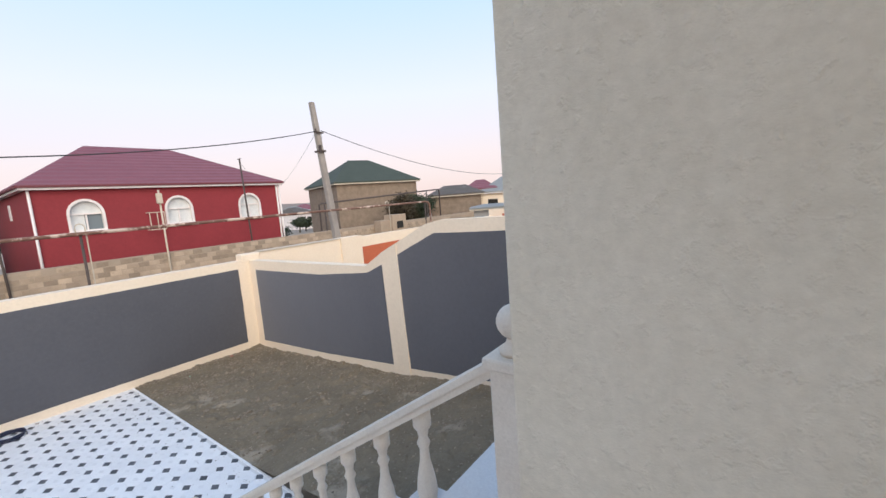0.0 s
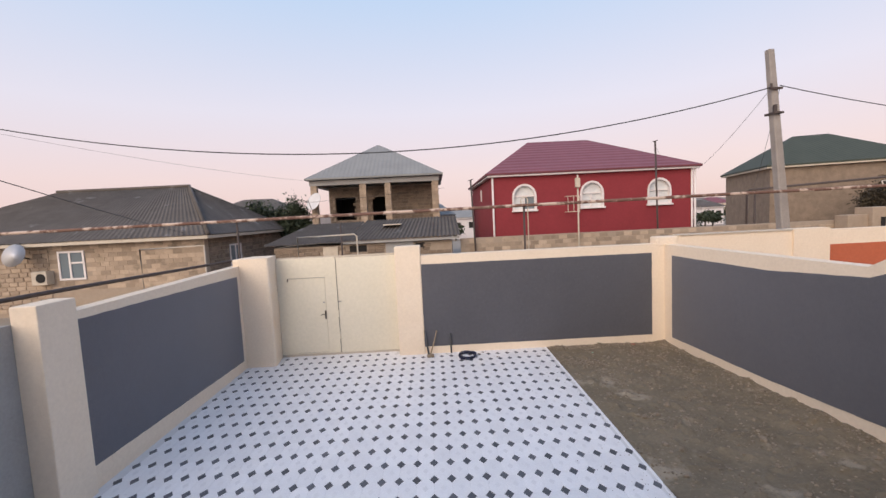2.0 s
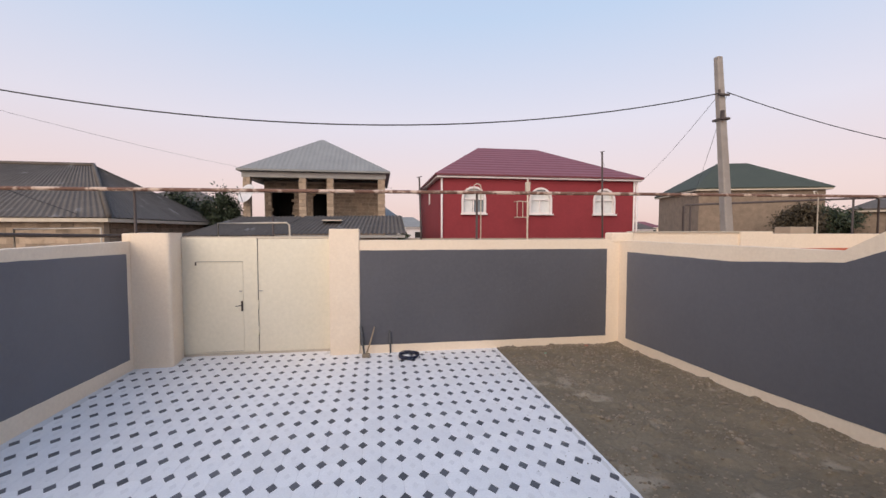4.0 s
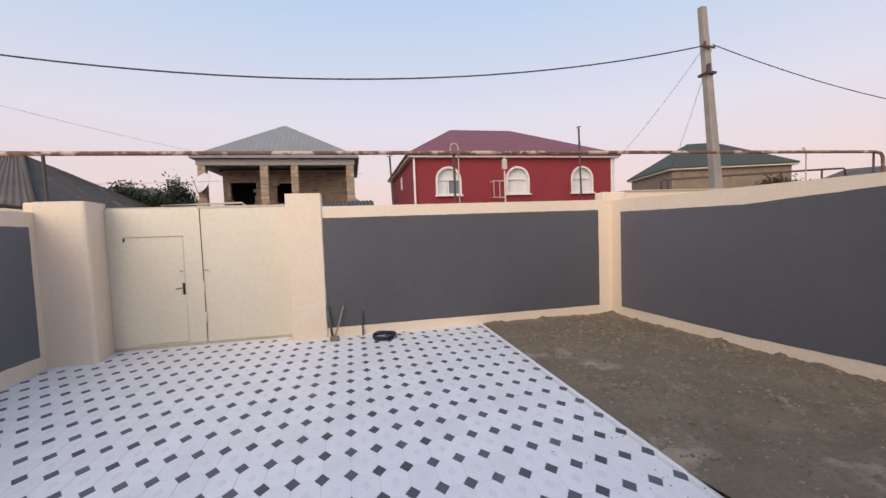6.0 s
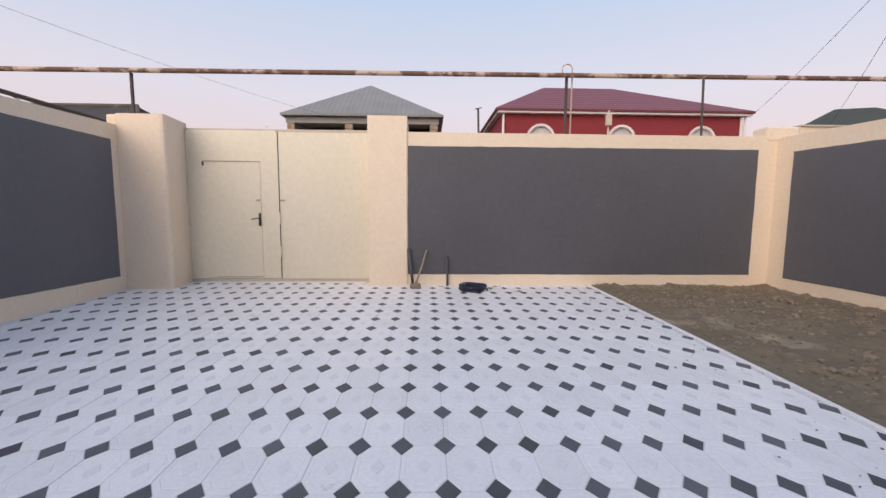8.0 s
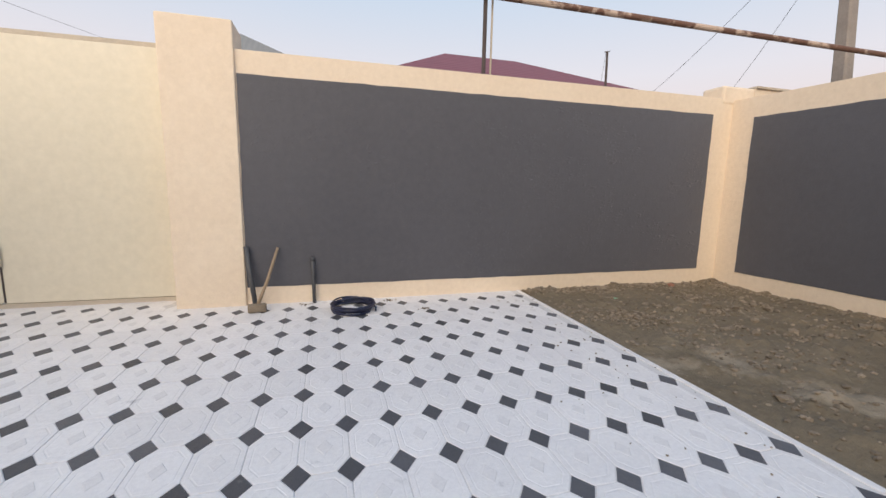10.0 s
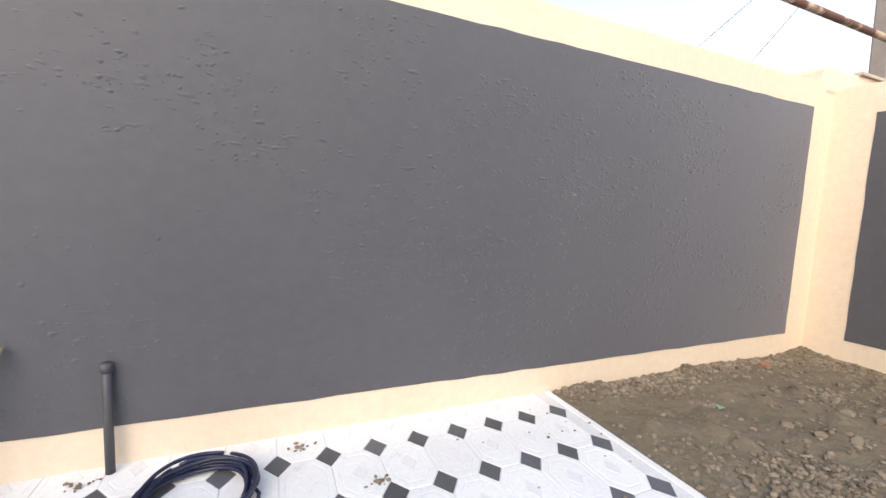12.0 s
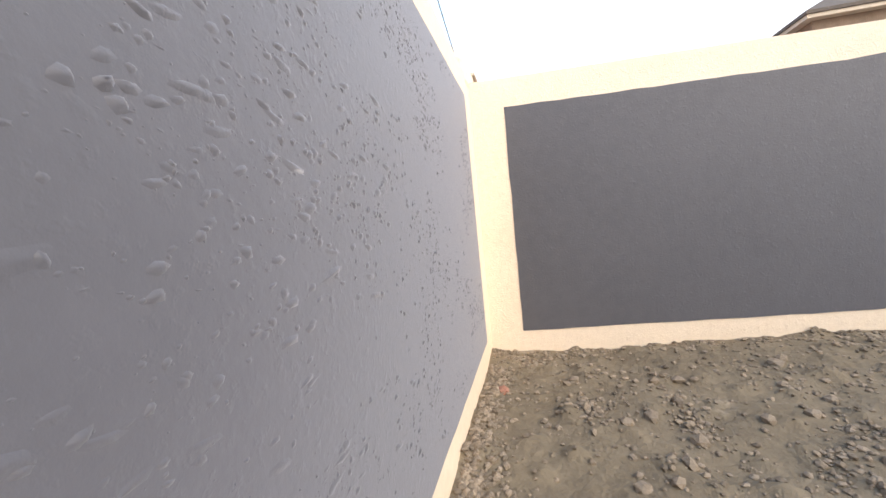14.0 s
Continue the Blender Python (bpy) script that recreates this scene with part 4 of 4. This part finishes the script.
def newel(x, y, z0, z1, w, r, nm):
    n = part(nm, Geo().box(x - w, x + w, y - w, y + w, z0, z1 - 0.02, 0.012).box(x - w - 0.02, x + w + 0.02, y - w - 0.02, y + w + 0.02, z1 - 0.05, z1, 0.01), BALUSTER, bal)
    pr = [(w * 0.75, 0), (w * 0.8, 0.02), (w * 0.45, 0.045), (w * 0.4, 0.06)] + [(max(r * math.sin(a), 0.002), 0.06 + r - r * math.cos(a)) for a in [0.35 + 2.78 * k / 10 for k in range(11)]]
    part("ball_finial", Geo().lathe(pr, x, y, z1, 18), BALUSTER, n, "round ball finial", smooth=True)


newel(-4.40, -10.69, 2.36, 3.22, 0.08, 0.070, "top_newel")
newel(-4.40, -6.90, 0.0, 0.81, 0.08, 0.062, "bottom_newel")
d = (Bp - A)
g = Geo()
side = Vector((1, 0, 0)).normalized()
for lo, hi, w in ((-0.035, 0.0, 0.07), (-0.075, -0.035, 0.055)):
    g.prism([A + side * -w + Vector((0, 0, lo)), A + side * w + Vector((0, 0, lo)), A + side * w + Vector((0, 0, hi)), A + side * -w + Vector((0, 0, hi))], d)
part("handrail", g, BALUSTER, bal)
g = Geo()
g.prism([A + side * -0.07 + Vector((0, 0, -0.78)), A + side * 0.07 + Vector((0, 0, -0.78)), A + side * 0.07 + Vector((0, 0, -0.68)), A + side * -0.07 + Vector((0, 0, -0.68))], d)
part("string", g, BALUSTER, bal)
bp = [(0.045, 0), (0.045, 0.05), (0.03, 0.07), (0.025, 0.1), (0.042, 0.16), (0.052, 0.22), (0.045, 0.29), (0.026, 0.38), (0.022, 0.44), (0.034, 0.47), (0.022, 0.5), (0.03, 0.54), (0.045, 0.56), (0.045, 0.64)]
for k in range(11):
    p = A + d * ((0.44 + 0.305 * k) / 3.62)
    part("baluster", Geo().lathe(bp, p.x, p.y, p.z - 0.70, 14), BALUSTER, bal, smooth=True)

# ---- things by the street wall ----
ham = thing("sledgehammer", (-6.06, -0.30, 0.0), "sledgehammer with a dusty iron head leaning on the wall", "hammer")
part("handle", Geo().tube([(-6.07, -0.28, 0.03), (-5.97, -0.17, 0.3), (-5.88, -0.03, 0.60)], 0.017, 10, 0.014), WOOD, ham, "worn wooden handle", smooth=True)
hd = Geo().box(-0.085, 0.085, -0.04, 0.04, -0.04, 0.04, 0.014)
m = Matrix.Translation((-6.06, -0.29, 0.043)) @ Euler((0, 0, radians(8))).to_matrix().to_4x4()
hd.v = [tuple(m @ Vector(v)) for v in hd.v]
part("head", hd, STONE, ham, "dusty iron head")
single("plastic_pipe", Geo().tube([(-6.10, -0.12, 0.0), (-6.14, -0.08, 0.3), (-6.18, -0.035, 0.62)], 0.024, 12), PLASTIC, "short black plastic pipe leaning on the wall", "pipe", "pipes by the wall", smooth=True)
single("steel_pipe", Geo().tube([(-5.53, -0.06, 0.0), (-5.535, -0.045, 0.25), (-5.54, -0.03, 0.49)], 0.019, 12).tube([(-5.54, -0.03, 0.455), (-5.54, -0.03, 0.495)], 0.024, 12), PLASTIC, "short grey pipe standing against the wall", "pipe", "pipes by the wall", smooth=True)
rnd = random.Random(8)
g = Geo()
for k in range(11):
    rx, ry = 0.205 + rnd.uniform(-0.025, 0.02), 0.215 + rnd.uniform(-0.03, 0.02)
    ox, oy, oz = rnd.uniform(-0.012, 0.012), rnd.uniform(-0.012, 0.012), 0.012 + 0.0065 * k
    ph = rnd.uniform(0, 6.28)
    g.tube([(-5.15 + ox + rx * math.cos(t), -0.40 + oy + ry * math.sin(t), oz + 0.006 * math.sin(3 * t + ph)) for t in (ph + 2 * math.pi * s / 40 for s in range(40))], 0.0085, 6)
g.tube([(-4.95, -0.42, 0.05), (-4.92, -0.46, 0.03), (-4.93, -0.52, 0.012)], 0.0085, 6)
single("hose_coil", g, HOSE, "coil of dark navy hose lying on the tiles", "hose", smooth=True)


# ---- soil bed ----
def soil_z(x, y):
    edge = -0.05 * y
    s = min(max((x + 3.1) / (3.1 + edge), 0.0), 1.0)
    right = -0.03 + 0.0265 * -y if y > -5.2 else 0.108 + 0.085 * (-5.2 - y)
    left = 0.0 if y > -5.2 else 0.11 * (-5.2 - y)
    z = left + (right - left) * (s ** 1.5)
    f = min(1.0, max((x + 3.1) / 0.25, 0.0))
    n = 0.03 * noise.noise((x * 1.1, y * 1.1, 0)) + 0.034 * noise.noise((x * 3.3, y * 3.3, 3)) + 0.07 * max(0, noise.noise((x * 6, y * 6, 7)) - 0.12) + 0.045 * max(0, noise.noise((x * 14, y * 14, 5)) - 0.2) * max(0, noise.noise((x * 1.3, y * 1.3, 8)) + 0.35) + 0.008 * noise.noise((x * 20, y * 20, 1))
    return z + f * n - 0.012 + 0.02 * math.exp(-((y / 0.2) ** 2)) * f + 0.05 * math.exp(-((x / 0.35) ** 2) - ((y / 0.3) ** 2))


g = Geo()
nx, ny = 120, 340
ys = [-0.0 - 8.75 * j / ny for j in range(ny + 1)]
xr = lambda i, y: -3.1 + (3.12 - 0.05 * y) * i / nx
vs = [(xr(i, y), y, soil_z(xr(i, y), y)) for y in ys for i in range(nx + 1)]
so = structure("soil_bed", g.add(vs, [(j * (nx + 1) + i, (j + 1) * (nx + 1) + i, (j + 1) * (nx + 1) + i + 1, j * (nx + 1) + i + 1) for j in range(ny) for i in range(nx)]), DIRT, "bare lumpy grey-brown soil bed", "soil")
so.data.polygons.foreach_set("use_smooth", [True] * len(so.data.polygons))


def pebble(r, rr):
    b = bmesh.new()
    bmesh.ops.create_icosphere(b, subdivisions=1, radius=r)
    sx, sy, sz = rr.uniform(0.8, 1.4), rr.uniform(0.7, 1.2), rr.uniform(0.5, 0.85)
    for v in b.verts:
        v.co = Vector((v.co.x * sx, v.co.y * sy, v.co.z * sz)) * rr.uniform(0.72, 1.2)
    out = [v.co[:] for v in b.verts], [[v.index for v in f.verts] for f in b.faces]
    b.free()
    return out


rr = random.Random(17)
g = Geo()
for k in range(15000):
    y = -8.6 * rr.random() ** 1.3 - 0.02
    x = -rr.uniform(0.01 + 0.05 * y, 3.05)
    if rr.random() < 0.72 and noise.noise((x * 1.9, y * 1.9, 9)) < 0.12:
        continue
    if rr.random() < 0.3:
        x = -0.05 * y - abs(rr.gauss(0, 0.12)) - 0.02 if rr.random() < 0.5 else x
        y = y if x > -0.4 else -abs(rr.gauss(0, 0.10)) - 0.03
    r = rr.choice((0.005, 0.007, 0.009, 0.012, 0.016, 0.022))
    vs, fs = pebble(r, rr)
    z = soil_z(x, y) + r * 0.15
    g.add([(x + a, y + b, z + c) for a, b, c in vs], fs)
for cx, cy, spread, many in ((-2.5, -1.16, 0.17, 260), (-2.3, -1.30, 0.12, 120), (-1.2, -0.75, 0.09, 60), (-1.29, -1.24, 0.1, 60), (-1.42, -1.30, 0.08, 40), (-1.07, -0.70, 0.07, 40), (-1.8, -1.68, 0.12, 70), (-1.4, -2.04, 0.12, 70)):
    for k in range(many):
        x, y, r = cx + rr.gauss(0, spread), cy + rr.gauss(0, spread * 0.7), rr.choice((0.008, 0.011, 0.015, 0.021))
        vs, fs = pebble(r, rr)
        g.add([(x + a, y + b, soil_z(x, y) + r * 0.3 + c) for a, b, c in vs], fs)
for k in range(420):
    x, y, r = -rr.uniform(0.4, 3.0), -0.02 - abs(rr.gauss(0, 0.07)), rr.choice((0.008, 0.012, 0.017, 0.024))
    vs, fs = pebble(r, rr)
    g.add([(x + a, min(y + b, -0.001), soil_z(x, y) + r * 0.3 + c) for a, b, c in vs], fs)
tagged(structure("soil_crumbs", g, STONE, "small stones and crumbs of soil", "gravel"), kind="stuff")
big = [(-1.17, -0.70, 0.040), (-0.92, -0.40, 0.028), (-1.53, -1.22, 0.05), (-1.30, -1.05, 0.06), (-0.75, -0.62, 0.035), (-1.9, -1.0, 0.04), (-2.2, -1.6, 0.035)]
big += [(-rr.uniform(0.15, 2.8), -rr.uniform(0.5, 6.5), rr.uniform(0.022, 0.055)) for _ in range(60)]
for x, y, r in big:
    vs, fs = pebble(r, rr)
    ge = Geo().add([(x + a, y + b, soil_z(x, y) + r * 0.2 + c) for a, b, c in vs], fs)
    single("stone", ge, STONE, "rough brown stone lying on the soil", "stone", "stones on the soil")
vs, fs = pebble(0.045, rr)
single("brick_shard", Geo().add([(-0.91 + a, -0.17 + b, soil_z(-0.91, -0.17) + 0.015 + c) for a, b, c in vs], fs), material("red_brick", (0.26, 0.12, 0.08), (0.34, 0.17, 0.12), 14, 0.9, 0.5, 60), "reddish shard of brick lying on the soil", "brick")
single("green_wrapper", Geo().prism([(-2.12 + dx, -0.55 + dy, soil_z(-2.1, -0.54) + dz) for dx, dy, dz in ((0, 0, 0.006), (0.04, -0.013, 0.018), (0.052, 0.026, 0.01), (0.02, 0.038, 0.02))], (0, 0, 0.003)), material("green_foil", (0.16, 0.32, 0.20), (0.24, 0.42, 0.28), 20, 0.5, 0.2, 40), "scrap of green foil on the soil", "litter")

# soil crumbs carried onto the paving
g = Geo()
for k in range(130):
    x, y = -3.12 - abs(rr.gauss(0, 0.35)), -rr.uniform(0.15, 6.0)
    r = rr.uniform(0.003, 0.009)
    vs, fs = pebble(r, rr)
    g.add([(x + a, y + b2, r * 0.5 + c) for a, b2, c in vs], fs)
for x, y in ((-4.42, -0.52), (-4.75, -0.14), (-5.6, -0.12)):
    for k in range(14):
        r = rr.uniform(0.004, 0.013)
        vs, fs = pebble(r, rr)
        px, py = x + rr.gauss(0, 0.03), y + rr.gauss(0, 0.02)
        g.add([(px + a, py + b2, r * 0.5 + c) for a, b2, c in vs], fs)
tagged(structure("paving_crumbs", g, STONE, "crumbs of soil and mortar strewn on the tiles", "gravel"), kind="stuff")
ac = thing("air_conditioner", (-22.95, 7.8, 1.3), "small brown air conditioner box on the limestone wall", "air conditioner")
part("case", Geo().box(-23.3, -22.65, 7.62, 7.99, 1.35, 1.95, 0.02), PALEPIPE, ac)
part("fan_grille", Geo().tube([(-22.9, 7.60, 1.65), (-22.9, 7.625, 1.65)], 0.2, 18), DARK, ac, "dark round fan grille")

# ---- paving ----
PX, PY, OX, OY = 0.2332, 0.3655, -5.745, -4.634
DX, DY, GAP = 0.062, 0.085, 0.003
floor = structure("floor", Geo().box(-10.56, -3.1, -10.4, 0.40, -0.055, -0.0045), GROUT, "yard floor bedding with pale joints", "floor")


part("edge_strip", Geo().box(-3.128, -3.088, -8.7, 0.0, -0.05, 0.004, 0.003), TILE_WJ, floor, "white cement edge strip")


def octagon(g, cx, cy, z):
    a, b = PX / 2 - GAP / 2, PY / 2 - GAP / 2
    dx, dy = DX + 0.001, DY + 0.001
    out = [(a, b - dy), (a - dx, b), (-a + dx, b), (-a, b - dy), (-a, -b + dy), (-a + dx, -b), (a - dx, -b), (a, -b + dy)]
    ring = lambda s, h: [(cx + x * s, cy + y * s, z + h) for x, y in out]
    vs = ring(1, -0.02) + ring(1, -0.002) + ring(0.97, 0) + ring(0.80, 0) + ring(0.78, -0.0012) + ring(0.75, -0.0012) + ring(0.73, 0)
    fs = [(8 * r + k, 8 * r + (k + 1) % 8, 8 * r + 8 + (k + 1) % 8, 8 * r + 8 + k) for r in range(6) for k in range(8)] + [tuple(range(48, 56))]
    o = len(vs)
    di = lambda s, h: [(cx, cy + 0.062 * s, z + h), (cx - 0.04 * s, cy, z + h), (cx, cy - 0.062 * s, z + h), (cx + 0.04 * s, cy, z + h)]
    vs += di(1, 0.0002) + di(0.9, 0.002)
    fs += [(o + k, o + (k + 1) % 4, o + 4 + (k + 1) % 4, o + 4 + k) for k in range(4)] + [(o + 4, o + 5, o + 6, o + 7)]
    return g.add(vs, fs)


def diamond(g, cx, cy, z):
    q = lambda s, h: [(cx + DX * s, cy, z + h), (cx, cy + DY * s, z + h), (cx - DX * s, cy, z + h), (cx, cy - DY * s, z + h)]
    vs = q(0.97, -0.02) + q(0.97, -0.002) + q(0.92, -0.0005)
    return g.add(vs, [(4 * r + k, 4 * r + (k + 1) % 4, 4 * r + 4 + (k + 1) % 4, 4 * r + 4 + k) for r in range(2) for k in range(4)] + [(8, 9, 10, 11)])


def centred(me):
    """Gives the raised lozenge in the middle of each octagon its greyer cement."""
    me.materials.append(TILE_C)
    me.polygons.foreach_set("material_index", [1 if k % 54 >= 49 else 0 for k in range(len(me.polygons))])
    return me


om = centred(mesh("octagon_tile", octagon(Geo(), 0, 0, 0), TILE_W))
dm = mesh("dark_tile", diamond(Geo(), 0, 0, 0), TILE_D)
restw, restd = Geo(), Geo()
cw = cd = 0
rnd = random.Random(5)
for j in range(15, -17, -1):
    for i in range(-23, 14):
        y = OY + PY * j
        x = OX + PX * i - 0.0076 * (y - OY)
        ox, oy = x + PX / 2, y + PY / 2
        near = -7.3 < x < -3.0 and -5.4 < y
        jit = rnd.uniform(-0.0012, 0.0012)
        lim = 0.33 if -9.8 < ox < -6.9 else (-0.02 if ox > -6.2 else (-0.05 if ox > -9.8 else -0.35))
        if ox + PX * 0.4 < -3.09 and ox - PX * 0.5 > -10.6 and oy + PY * 0.35 < lim + 0.12:
            if near and cw < 300:
                ob = new("octagon_tile", om)
                ob.location, ob.parent = (ox, oy, jit), floor
                cw += 1
            else:
                octagon(restw, ox, oy, jit)
        if x + DX * 0.4 < -3.1 and x - DX > -10.6 and y + DY * 0.4 < lim:
            if near and cd < 300:
                ob = new("dark_tile", dm)
                ob.location, ob.parent = (x, y, jit), floor
                cd += 1
            else:
                diamond(restd, x, y, jit)
centred(part("octagon_tiles", restw, TILE_WJ, floor, kind="stuff").data)
part("dark_tiles", restd, TILE_DJ, floor, kind="stuff")
# raised strip of the same paving at the house
pt = structure("patio", Geo().box(-3.4, 0.5, -12.5, -8.68, -0.05, 0.33), GROUT, "raised strip of paving by the house", "floor")
sw, sd = Geo(), Geo()
for j in range(10):
    for i in range(16):
        x, y = -3.28 + PX * i, -8.87 - PY * j
        octagon(sw, x, y, 0.345)
        if i < 15:
            diamond(sd, x + PX / 2, y - PY / 2, 0.345)
            if j == 0:
                diamond(sd, x + PX / 2, y + PY / 2 - 0.06, 0.345)
centred(part("octagon_tiles", sw, TILE_WJ, pt, kind="stuff").data)
part("dark_tiles", sd, TILE_DJ, pt, kind="stuff")
